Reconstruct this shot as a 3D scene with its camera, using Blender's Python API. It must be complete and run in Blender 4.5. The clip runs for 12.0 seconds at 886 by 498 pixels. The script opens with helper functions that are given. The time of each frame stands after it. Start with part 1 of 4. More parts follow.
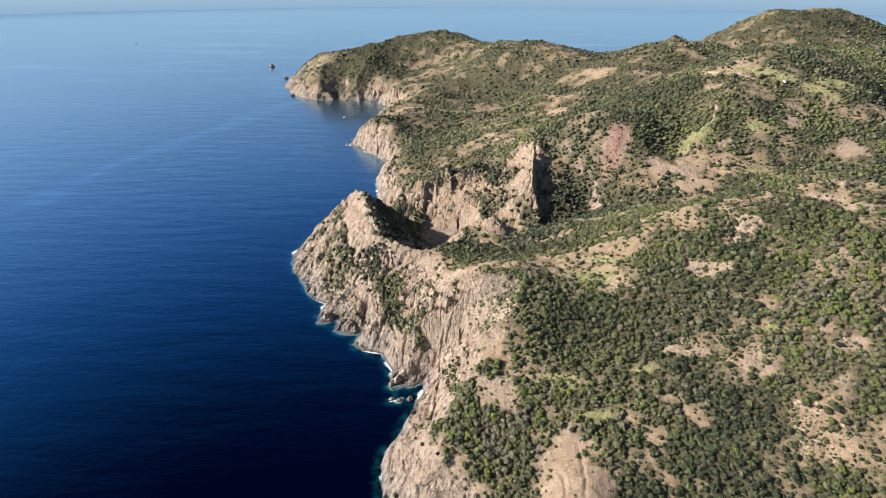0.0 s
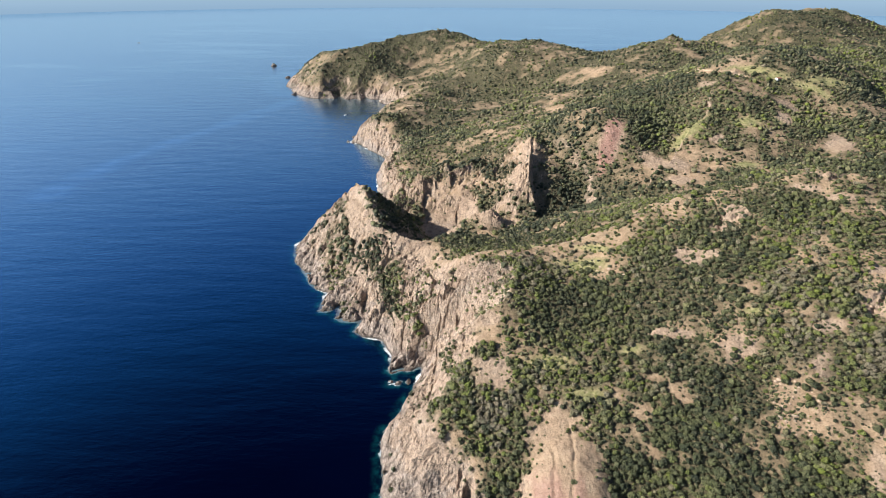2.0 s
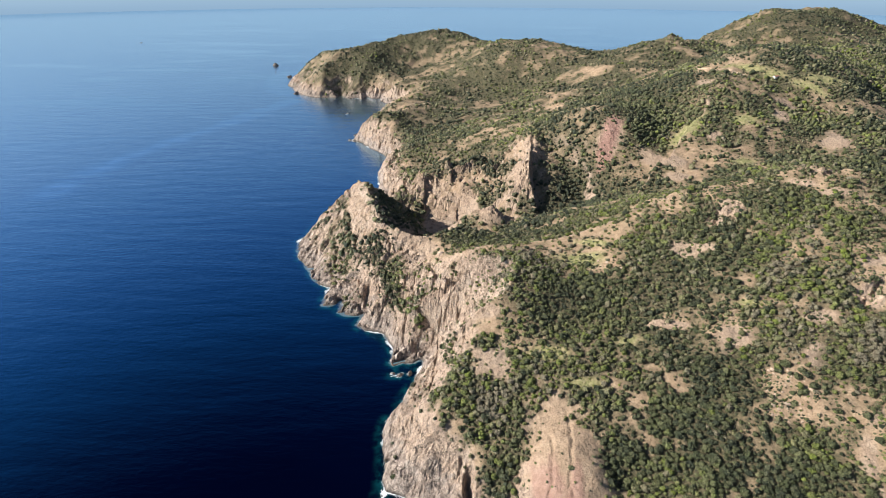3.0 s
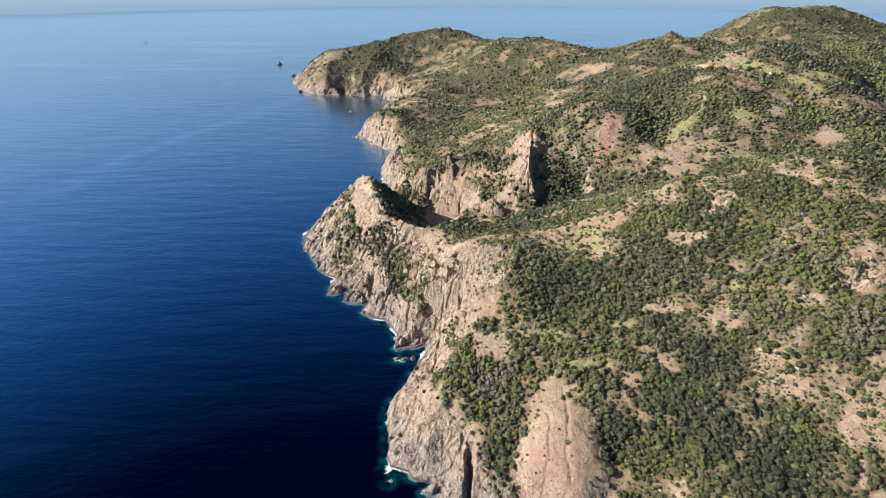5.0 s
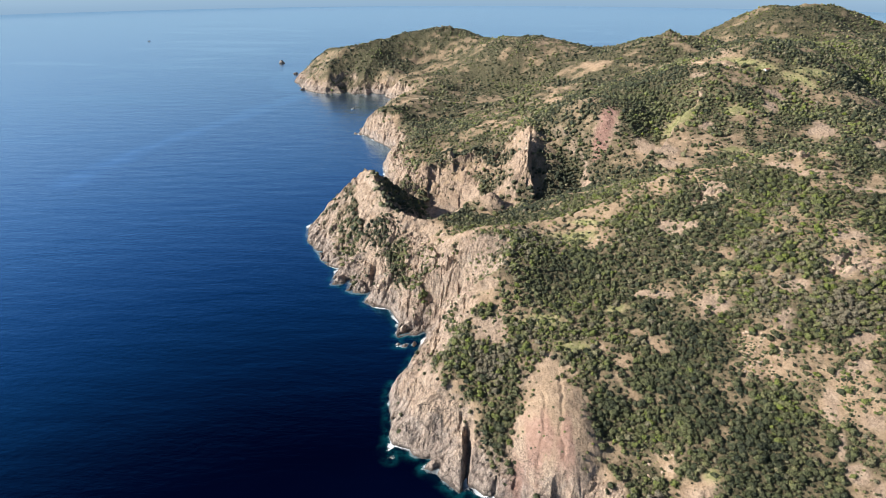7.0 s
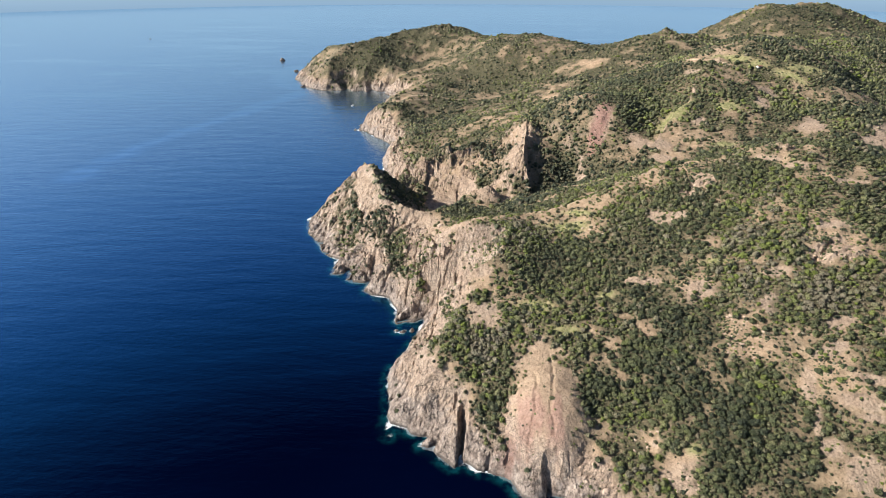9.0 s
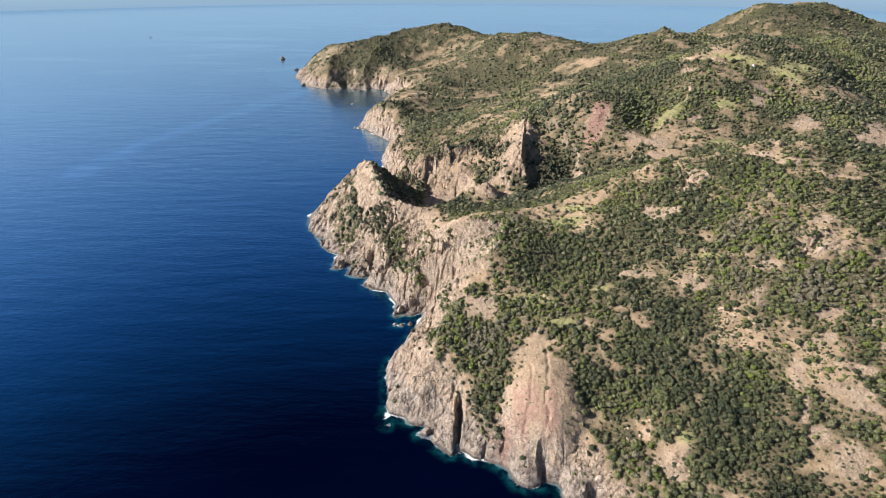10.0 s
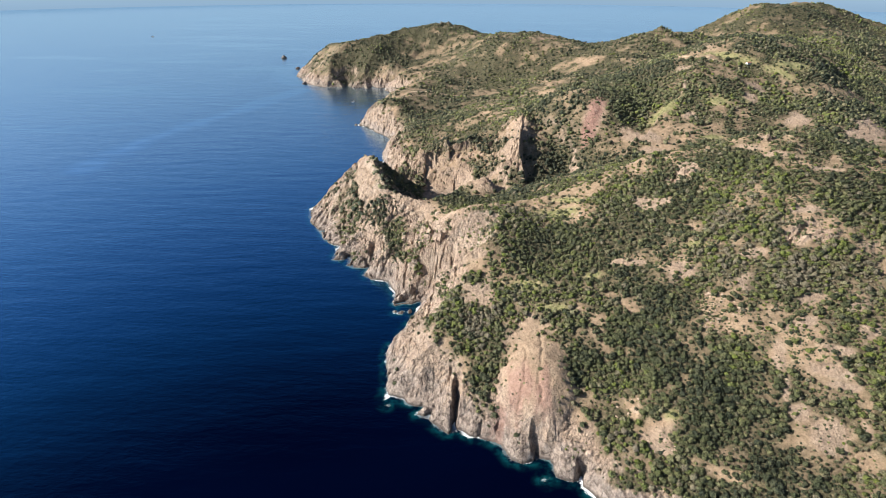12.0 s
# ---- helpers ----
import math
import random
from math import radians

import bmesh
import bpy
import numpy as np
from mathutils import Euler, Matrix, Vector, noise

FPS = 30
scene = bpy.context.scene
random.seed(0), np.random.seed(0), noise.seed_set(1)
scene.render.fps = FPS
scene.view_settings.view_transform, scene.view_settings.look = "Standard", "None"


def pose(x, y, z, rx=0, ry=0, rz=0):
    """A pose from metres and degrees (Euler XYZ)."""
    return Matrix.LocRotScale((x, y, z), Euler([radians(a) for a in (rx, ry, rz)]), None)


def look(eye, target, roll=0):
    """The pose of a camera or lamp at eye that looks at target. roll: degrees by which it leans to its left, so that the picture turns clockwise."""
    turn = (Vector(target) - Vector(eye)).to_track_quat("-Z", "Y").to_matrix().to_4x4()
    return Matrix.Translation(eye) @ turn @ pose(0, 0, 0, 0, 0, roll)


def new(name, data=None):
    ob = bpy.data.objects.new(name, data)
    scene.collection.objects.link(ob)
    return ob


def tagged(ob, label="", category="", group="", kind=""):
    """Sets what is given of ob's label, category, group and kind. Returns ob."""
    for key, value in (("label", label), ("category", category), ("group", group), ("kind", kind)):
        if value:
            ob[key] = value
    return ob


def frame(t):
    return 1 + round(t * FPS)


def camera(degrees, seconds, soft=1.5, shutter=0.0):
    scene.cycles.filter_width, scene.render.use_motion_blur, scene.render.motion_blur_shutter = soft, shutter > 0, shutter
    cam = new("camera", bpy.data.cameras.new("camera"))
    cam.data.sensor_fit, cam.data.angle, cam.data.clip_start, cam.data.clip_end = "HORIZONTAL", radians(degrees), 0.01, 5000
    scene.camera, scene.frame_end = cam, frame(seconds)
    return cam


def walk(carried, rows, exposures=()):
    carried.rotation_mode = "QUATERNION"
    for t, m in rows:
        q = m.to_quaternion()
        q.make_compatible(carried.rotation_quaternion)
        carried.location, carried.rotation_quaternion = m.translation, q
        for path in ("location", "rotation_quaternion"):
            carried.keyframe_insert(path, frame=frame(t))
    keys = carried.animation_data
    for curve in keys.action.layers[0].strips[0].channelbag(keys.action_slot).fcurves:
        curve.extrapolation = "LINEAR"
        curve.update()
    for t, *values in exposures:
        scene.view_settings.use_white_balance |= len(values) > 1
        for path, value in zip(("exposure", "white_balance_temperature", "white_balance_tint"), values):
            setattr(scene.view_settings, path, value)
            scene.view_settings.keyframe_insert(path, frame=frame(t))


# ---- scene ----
cam = camera(73.8, 12.0, soft=0.5)
# seconds, x, y, z, yaw, pitch, roll: a drone backing away along the coast
PATH = [
    (0, -0.54, 0.01, 250.14, 0.068, -25.355, -0.046),
    (0.5, 0.37, -4.10, 249.86, 0.086, -25.326, -0.088),
    (1, 1.02, -8.21, 249.58, 0.110, -25.308, -0.108),
    (1.5, 1.44, -12.30, 249.29, 0.140, -25.299, -0.107),
    (2, 1.70, -16.37, 249.00, 0.175, -25.295, -0.091),
    (2.5, 1.84, -20.43, 248.72, 0.216, -25.295, -0.066),
    (3, 1.91, -24.46, 248.45, 0.260, -25.297, -0.035),
    (5, 2.11, -40.40, 247.57, 0.448, -25.318, 0.096),
    (5.5, 2.27, -44.33, 247.39, 0.488, -25.329, 0.118),
    (6, 2.52, -48.25, 247.24, 0.524, -25.342, 0.133),
    (6.5, 2.84, -52.17, 247.11, 0.555, -25.358, 0.140),
    (7, 3.24, -56.06, 246.99, 0.579, -25.378, 0.138),
    (9, 5.56, -71.70, 246.57, 0.609, -25.489, 0.058),
    (9.5, 6.23, -75.64, 246.44, 0.606, -25.519, 0.025),
    (10, 6.88, -79.61, 246.29, 0.602, -25.545, -0.009),
    (10.5, 7.47, -83.62, 246.10, 0.602, -25.564, -0.042),
    (11, 7.99, -87.67, 245.87, 0.612, -25.570, -0.071),
    (11.5, 8.36, -91.78, 245.58, 0.635, -25.559, -0.092),
    (12, 8.55, -95.95, 245.22, 0.680, -25.522, -0.100),
]
walk(cam, [(t, pose(x, y, z, 90 + pitch, roll, yaw)) for t, x, y, z, yaw, pitch, roll in PATH])

# ---- sky, sun ----
SUN_AZ, SUN_EL = 266.0, 31.0
world = bpy.data.worlds.new("sky")
scene.world = world
world.use_nodes = True
wn = world.node_tree
sky = wn.nodes.new("ShaderNodeTexSky")
sky.sky_type, sky.sun_disc = "NISHITA", False
sky.sun_elevation, sky.sun_rotation = radians(SUN_EL), radians(SUN_AZ)
sky.air_density, sky.dust_density, sky.ozone_density = 1.0, 0.8, 3.5
wn.nodes["Background"].inputs["Strength"].default_value = 0.052
wn.links.new(sky.outputs["Color"], wn.nodes["Background"].inputs["Color"])
sun = new("sun", bpy.data.lights.new("sun", "SUN"))
sun.data.energy, sun.data.angle, sun.data.color = 5.0, radians(0.53), (1.0, 0.955, 0.89)
azimuth, height = radians(SUN_AZ), radians(SUN_EL)
sun.matrix_world = look((0, 0, 900), (-math.sin(azimuth) * math.cos(height), -math.cos(azimuth) * math.cos(height), 900 - math.sin(height)))
scene.view_settings.exposure = 0.95

# ---- materials ----


class Nodes:
    """A short way to write a node material."""

    def __init__(self, name):
        self.mat = bpy.data.materials.new(name)
        self.mat.use_nodes = True
        self.tree = self.mat.node_tree
        self.shader = self.tree.nodes["Principled BSDF"]

    def put(self, socket, value):
        if hasattr(value, "is_output"):
            self.tree.links.new(value, socket)
        elif isinstance(value, tuple) and len(value) == 3 and socket.type == "RGBA":
            socket.default_value = (*value, 1)
        else:
            socket.default_value = value

    def set(self, **values):
        for key, value in values.items():
            self.put(self.shader.inputs[key.replace("_", " ")], value)
        return self

    def attr(self, name):
        n = self.tree.nodes.new("ShaderNodeAttribute")
        n.attribute_name = name
        return n.outputs["Fac"]

    def place(self, scale=(1, 1, 1), turn=(0, 0, 0)):
        n = self.tree.nodes.new("ShaderNodeMapping")
        g = self.tree.nodes.new("ShaderNodeNewGeometry")
        self.tree.links.new(g.outputs["Position"], n.inputs["Vector"])
        n.inputs["Scale"].default_value = scale
        n.inputs["Rotation"].default_value = turn
        return n.outputs["Vector"]

    def geometry(self, out):
        return self.tree.nodes.new("ShaderNodeNewGeometry").outputs[out]

    def noise(self, scale, detail=4, rough=0.55, vec=None, distort=0.0):
        n = self.tree.nodes.new("ShaderNodeTexNoise")
        n.inputs["Scale"].default_value, n.inputs["Detail"].default_value = scale, detail
        n.inputs["Roughness"].default_value, n.inputs["Distortion"].default_value = rough, distort
        self.tree.links.new(vec or self.place(), n.inputs["Vector"])
        return n.outputs["Fac"]

    def cracks(self, scale, vec=None):
        n = self.tree.nodes.new("ShaderNodeTexVoronoi")
        n.feature = "DISTANCE_TO_EDGE"
        n.inputs["Scale"].default_value = scale
        self.tree.links.new(vec or self.place(), n.inputs["Vector"])
        return n.outputs["Distance"]

    def math(self, op, a, b=0.0, c=0.0):
        n = self.tree.nodes.new("ShaderNodeMath")
        n.operation = op
        for s, v in zip(n.inputs, (a, b, c)):
            self.put(s, v)
        return n.outputs[0]

    def span(self, value, a, b, c=0.0, d=1.0):
        n = self.tree.nodes.new("ShaderNodeMapRange")
        n.interpolation_type = "SMOOTHSTEP"
        for s, v in zip(n.inputs, (value, a, b, c, d)):
            self.put(s, v)
        return n.outputs[0]

    def mix(self, fac, a, b, kind="MIX"):
        n = self.tree.nodes.new("ShaderNodeMix")
        n.data_type, n.blend_type = "RGBA", kind
        self.put(n.inputs["Factor"], fac)
        self.put(n.inputs[6], a)
        self.put(n.inputs[7], b)
        return n.outputs[2]

    def ramp(self, fac, *stops):
        n = self.tree.nodes.new("ShaderNodeValToRGB")
        e = n.color_ramp.elements
        while len(e) < len(stops):
            e.new(0.5)
        for el, (p, c) in zip(e, stops):
            el.position, el.color = p, (*c, 1)
        self.put(n.inputs["Fac"], fac)
        return n.outputs["Color"]

    def bump(self, height, distance=1.0, strength=1.0, normal=None):
        n = self.tree.nodes.new("ShaderNodeBump")
        self.put(n.inputs["Height"], height)
        n.inputs["Distance"].default_value = distance
        self.put(n.inputs["Strength"], strength)
        if normal:
            self.put(n.inputs["Normal"], normal)
        return n.outputs["Normal"]


def rock_colour(n):
    """Pinkish granite with grey weathering, rust and darker seams."""
    big = n.noise(0.06, 5, 0.62, distort=0.8)
    fine = n.noise(0.8, 6, 0.7)
    mid = n.noise(0.28, 5, 0.65, n.place((1.2, 0.75, 0.95), (0, 0, 0.5)))
    c = n.ramp(big, (0.28, (0.265, 0.19, 0.14)), (0.42, (0.415, 0.302, 0.22)), (0.56, (0.475, 0.357, 0.265)), (0.74, (0.365, 0.29, 0.23)))
    c = n.mix(n.span(mid, 0.50, 0.68, 0.0, 0.75), c, (0.165, 0.125, 0.10))
    c = n.mix(n.span(mid, 0.46, 0.30, 0.0, 0.45), c, (0.53, 0.42, 0.32))
    c = n.mix(n.span(fine, 0.47, 0.68, 0.0, 0.55), c, (0.17, 0.125, 0.095))
    # grey rock that the waves wash, darkest at the waterline
    up = n.tree.nodes.new("ShaderNodeSeparateXYZ")
    n.put(up.inputs[0], n.geometry("Position"))
    level = n.math("ADD", up.outputs["Z"], n.math("MULTIPLY", n.math("SUBTRACT", big, 0.5), -34.0))
    grey = n.ramp(mid, (0.34, (0.42, 0.35, 0.30)), (0.5, (0.31, 0.25, 0.21)), (0.64, (0.14, 0.11, 0.095)))
    c = n.mix(n.span(level, 15.0, 6.0, 0.0, 0.78), c, grey)
    c = n.mix(n.span(up.outputs["Z"], 1.8, 0.6, 0.0, 0.7), c, (0.06, 0.055, 0.05))
    return c, fine


def ground_material():
    n = Nodes("rock_and_soil")
    rock, fine = rock_colour(n)
    soil = n.ramp(n.noise(0.22, 5, 0.62), (0.3, (0.245, 0.168, 0.106)), (0.5, (0.35, 0.245, 0.157)), (0.7, (0.425, 0.312, 0.208)))
    soil = n.mix(n.span(n.noise(1.1, 5, 0.72), 0.47, 0.62, 0, 0.6), soil, (0.17, 0.125, 0.08))
    # olive-brown litter, with shade between the shrubs painted in as near-black tones
    shaded_litter = n.ramp(n.noise(0.5, 5, 0.6), (0.32, (0.022, 0.024, 0.013)), (0.50, (0.066, 0.064, 0.032)), (0.70, (0.19, 0.155, 0.09)))
    shaded_litter = n.mix(n.span(n.noise(1.3, 4, 0.7), 0.45, 0.62, 0, 0.75), shaded_litter, (0.018, 0.022, 0.011))
    grass = n.ramp(n.noise(0.35, 5, 0.62), (0.3, (0.12, 0.13, 0.05)), (0.5, (0.22, 0.215, 0.09)), (0.7, (0.35, 0.29, 0.17)))
    c = n.mix(n.attr("rock"), soil, rock)
    c = n.mix(n.attr("scrub"), c, shaded_litter)
    c = n.mix(n.attr("grass"), c, grass)
    c = n.mix(n.attr("red"), c, n.ramp(n.noise(0.3, 5, 0.6), (0.3, (0.21, 0.11, 0.085)), (0.7, (0.37, 0.23, 0.18))))
    ledge = n.noise(0.32, 6, 0.72, n.place((1.5, 0.75, 1.3), (0, 0, 0.55)), 0.5)
    edge = n.math("ABSOLUTE", n.math("SUBTRACT", ledge, 0.5))
    seams = n.span(edge, 0.0, 0.032, 1.0, 0.0)
    c = n.mix(n.math("MULTIPLY", seams, n.math("MULTIPLY", n.attr("rock"), 0.75)), c, (0.09, 0.07, 0.058))
    bent = n.tree.nodes.new("ShaderNodeVectorMath")
    bent.operation = "MULTIPLY_ADD"
    wander = n.tree.nodes.new("ShaderNodeTexNoise")
    wander.inputs["Scale"].default_value, wander.inputs["Detail"].default_value = 0.25, 4
    n.put(wander.inputs["Vector"], n.place())
    n.put(bent.inputs[0], wander.outputs["Color"])
    bent.inputs[1].default_value = (6, 6, 6)
    n.put(bent.inputs[2], n.place())
    joint = n.cracks(0.16, bent.outputs[0])
    some = n.span(n.noise(0.09, 3, 0.5), 0.42, 0.6)
    split = n.math("MULTIPLY", n.span(joint, 0.006, 0.03, 1.0, 0.0), n.math("MULTIPLY", some, n.attr("rock")))
    c = n.mix(n.math("MULTIPLY", split, 0.8), c, (0.055, 0.043, 0.036))
    ledge = n.math("SUBTRACT", ledge, n.math("MULTIPLY", split, 0.25))
    n1 = n.bump(n.noise(0.45, 6, 0.68), 1.3, 0.9, n.bump(ledge, 2.4, n.math("MULTIPLY", n.attr("rock"), 0.9)))
    n2 = n.bump(fine, 0.7, 0.8, n1)
    return n.set(Base_Color=c, Roughness=0.92, Specular_IOR_Level=0.25, Normal=n2).mat


def sea_material():
    n = Nodes("sea_water")
    d = n.attr("shore")
    rag = n.noise(0.11, 4, 0.6)
    deep = n.ramp(n.noise(0.004, 4, 0.5, n.place((1, 2.2, 1), (0, 0, 0.45))), (0.35, (0.0002, 0.0007, 0.0065)), (0.7, (0.0002, 0.0016, 0.011)))
    shallow = n.math("MULTIPLY", n.span(d, -8.0, 2.0), n.span(rag, 0.40, 0.64, 0.06, 0.85))
    c = n.mix(shallow, deep, (0.005, 0.085, 0.10))
    lace = n.noise(0.55, 5, 0.7, distort=1.2)
    surge = n.math("ADD", d, n.math("ADD", n.math("MULTIPLY", rag, 6.5), n.math("MULTIPLY", lace, 5.0)))
    foam = n.math("MULTIPLY", n.span(surge, 4.2, 5.4), n.span(n.attr("open"), 0.0, 1.0, 0.12, 1.0))
    c = n.mix(foam, c, (0.80, 0.83, 0.84))
    slick = n.math("MAXIMUM", n.span(n.noise(0.0035, 4, 0.55, n.place((0.45, 1.8, 1), (0, 0, 0.42)), 0.8), 0.5, 0.66), n.math("MULTIPLY", n.attr("slick"), n.span(n.noise(0.02, 4, 0.6, n.place((0.5, 1.5, 1), (0, 0, 0.45))), 0.35, 0.6, 0.4, 1.6)))
    swell = n.noise(0.035, 3, 0.5, n.place((0.45, 1.5, 1), (0, 0, 0.25)))
    chop = n.noise(0.2, 5, 0.62, n.place((0.6, 1.3, 1), (0, 0, 0.2)))
    normal = n.bump(chop, 1.2, n.span(slick, 0, 1, 0.16, 0.09), n.bump(swell, 3.0, 0.16))
    n.set(Base_Color=c, Roughness=0.9, Specular_IOR_Level=0.0, Normal=normal)
    gloss = n.tree.nodes.new("ShaderNodeBsdfGlossy")
    n.put(gloss.inputs["Roughness"], n.span(slick, 0, 1, 0.21, 0.16))
    n.put(gloss.inputs["Normal"], normal)
    facing = n.tree.nodes.new("ShaderNodeLayerWeight")
    facing.inputs["Blend"].default_value = 0.5
    n.put(facing.inputs["Normal"], normal)
    n.put(gloss.inputs["Color"], n.mix(n.span(facing.outputs["Facing"], 0.45, 0.95), (0.07, 0.50, 1.0), (0.80, 0.92, 1.0)))
    sheen = n.math("MULTIPLY", n.math("ADD", n.math("MULTIPLY", n.math("MULTIPLY", n.attr("slick"), slick), 0.10), n.span(facing.outputs["Facing"], 0.305, 0.90)), n.math("SUBTRACT", 1.0, foam))
    both = n.tree.nodes.new("ShaderNodeMixShader")
    n.put(both.inputs[0], sheen)
    n.put(both.inputs[1], n.shader.outputs[0])
    n.put(both.inputs[2], gloss.outputs[0])
    n.put(n.tree.nodes["Material Output"].inputs["Surface"], both.outputs[0])
    return n.mat


def leaf_material(name, single=False):
    n = Nodes(name)
    tone = n.attr("tone")
    if single:
        info = n.tree.nodes.new("ShaderNodeObjectInfo")
        tone = info.outputs["Random"]
    c = n.ramp(tone, (0.0, (0.032, 0.042, 0.023)), (0.3, (0.076, 0.088, 0.035)), (0.55, (0.136, 0.143, 0.060)), (0.78, (0.172, 0.210, 0.032)), (1.0, (0.255, 0.215, 0.15)))
    isle = n.geometry("Random Per Island")
    c = n.mix(n.span(isle, 0.3, 1, 0.0, 0.42), c, (0.22, 0.215, 0.115))
    # near-black noise paints the shade of leaf gaps into the leaf colour
    gap_shade = n.noise(2.6, 4, 0.75)
    c = n.mix(n.span(gap_shade, 0.47, 0.60, 0, 0.85), c, (0.008, 0.011, 0.005))
    normal = n.bump(n.noise(2.2, 4, 0.8), 0.9, 1.0)
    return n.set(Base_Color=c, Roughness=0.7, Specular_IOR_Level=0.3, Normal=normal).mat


def stone_material():
    n = Nodes("granite_boulder")
    c, fine = rock_colour(n)
    return n.set(Base_Color=c, Roughness=0.9, Specular_IOR_Level=0.25, Normal=n.bump(fine, 0.4, 0.8)).mat


def plain(name, colour, rough=0.7):
    n = Nodes(name)
    c = n.mix(n.span(n.noise(3.0, 3), 0.3, 0.7, 0, 0.25), colour, tuple(v * 0.6 for v in colour))
    return n.set(Base_Color=c, Roughness=rough).mat


ROCK_AND_SOIL, SEA_WATER = ground_material(), sea_material()
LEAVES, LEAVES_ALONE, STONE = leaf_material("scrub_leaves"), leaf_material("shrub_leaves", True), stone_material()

# ---- the lie of the land: shore, hills, ridges ----
SHORE_FAR = [
    (-389, 1525), (-374, 1408), (-355, 1384), (-333, 1314), (-312, 1292), (-292, 1271), (-274, 1257), (-252, 1264), (-230, 1258), (-229, 1293),
    (-205, 1244), (-188, 1258), (-175, 1238), (-169, 1272), (-155, 1252), (-136, 1252), (-136, 1225), (-119, 1199), (-102, 1187), (-90, 1169),
    (-104, 1145), (-115, 1139),
]
SHORE_MID = [
    (-124, 1083), (-130, 1003), (-141, 945), (-149, 911), (-134, 896), (-126, 884), (-111, 858), (-100, 847), (-92, 830), (-82, 813),
    (-82, 781), (-89, 744), (-86, 715), (-82, 685), (-78, 655), (-72, 628), (-66, 606), (-74, 598), (-86, 618), (-100, 634), (-118, 638),
]
SHORE_CAPE = [
    (-125, 622), (-129, 607), (-133, 592), (-136, 572), (-139, 556), (-142, 534), (-147, 520), (-144, 500), (-138, 480), (-132, 471),
    (-126, 459), (-121, 452), (-116, 437), (-109, 429), (-97, 422), (-100, 416), (-99, 405), (-100, 392), (-92, 391), (-86, 396),
    (-85, 399), (-84, 387), (-84, 381), (-77, 377), (-67, 376), (-64, 379), (-64, 373), (-67, 362), (-59, 355), (-50, 353),
    (-44, 350), (-41, 341), (-36, 331), (-36, 318),
]
SHORE_GULLIES = [
    (-34, 312), (-29, 315), (-21, 314), (-15, 319), (-13, 317), (-17, 302), (-18, 292), (-20, 286), (-24, 278), (-25, 271),
    (-29, 261), (-33, 256), (-34, 249), (-34, 238), (-32, 228), (-31, 219), (-31, 210), (-29, 202), (-24, 200), (-19, 198),
    (-16, 193), (-11, 192), (-7, 193), (-4, 190), (-9, 186), (-10, 184), (-6, 181), (-3, 180), (1, 175), (5, 171),
]
SHORE_NEAR = [
    (9, 168), (11, 170), (13, 172), (16, 170), (21, 166), (28, 165), (34, 162), (39, 159), (41, 153),
    (44, 148), (49, 146), (53, 147), (56, 148), (57, 153), (58, 154), (59, 150), (62, 149), (65, 148), (67, 145),
    (66, 141), (67, 137), (71, 135), (75, 134), (78, 134), (80, 137), (79, 130), (82, 127), (85, 123),
]
SHORE_BACK = [
    (160, 60), (400, -200), (2600, -600), (2600, 2300), (1200, 2150), (700, 1900), (520, 1690), (300, 1600), (100, 1660), (-150, 1720),
    (-330, 1660),
]
RISES_1 = [
    (300, 60, -39, 34), (212, 134, -32, 34), (182, 136, -25, 34), (145, 143, -16, 34), (350, 150, -5, 34), (103, 159, -31, 35),
    (220, 160, 14, 35), (200, 162, 25, 36), (108, 178, 2, 37), (33, 180, -38, 37), (82, 194, 2, 38), (134, 196, -2, 38),
    (212, 196, -8, 38), (243, 201, -8, 39), (50, 214, 12, 40), (113, 217, 3, 40), (31, 226, 18, 41), (178, 228, -7, 41),
    (3, 228, -21, 41), (265, 233, 11, 42), (64, 234, -20, 42), (450, 250, 19, 43), (222, 256, 13, 44), (268, 277, -2, 45),
]
RISES_2 = [
    (3, 282, -23, 46), (700, 300, 30, 47), (303, 316, 34, 49), (3, 331, 50, 50), (278, 340, 7, 51), (189, 356, 31, 52),
    (-45, 381, -52, 54), (239, 395, 19, 56), (98, 395, -6, 56), (53, 400, -3, 56), (500, 400, 44, 56), (1000, 400, 30, 56),
    (-13, 404, -7, 56), (285, 420, 18, 58), (21, 425, -5, 58), (-36, 432, 30, 59), (238, 437, -25, 59), (183, 440, 17, 60),
    (154, 470, 6, 62), (-81, 490, -13, 64), (294, 500, 36, 65), (451, 537, -3, 68), (256, 545, -8, 69), (114, 550, -60, 69),
]
RISES_3 = [
    (213, 558, -41, 70), (405, 560, 35, 70), (158, 568, 7, 71), (306, 580, -4, 72), (700, 600, 52, 73), (181, 601, 86, 73),
    (351, 630, -77, 76), (42, 650, -52, 78), (426, 654, 52, 78), (326, 690, 69, 81), (89, 700, 44, 82), (900, 700, 58, 82),
    (257, 760, -44, 87), (310, 760, 23, 87), (407, 800, 30, 91), (1500, 800, 20, 91), (465, 823, 50, 93), (-22, 830, -32, 93),
    (-77, 840, 8, 94), (589, 900, 42, 99), (41, 900, -3, 99), (1100, 900, 49, 99), (681, 950, 55, 103), (216, 950, 13, 103),
]
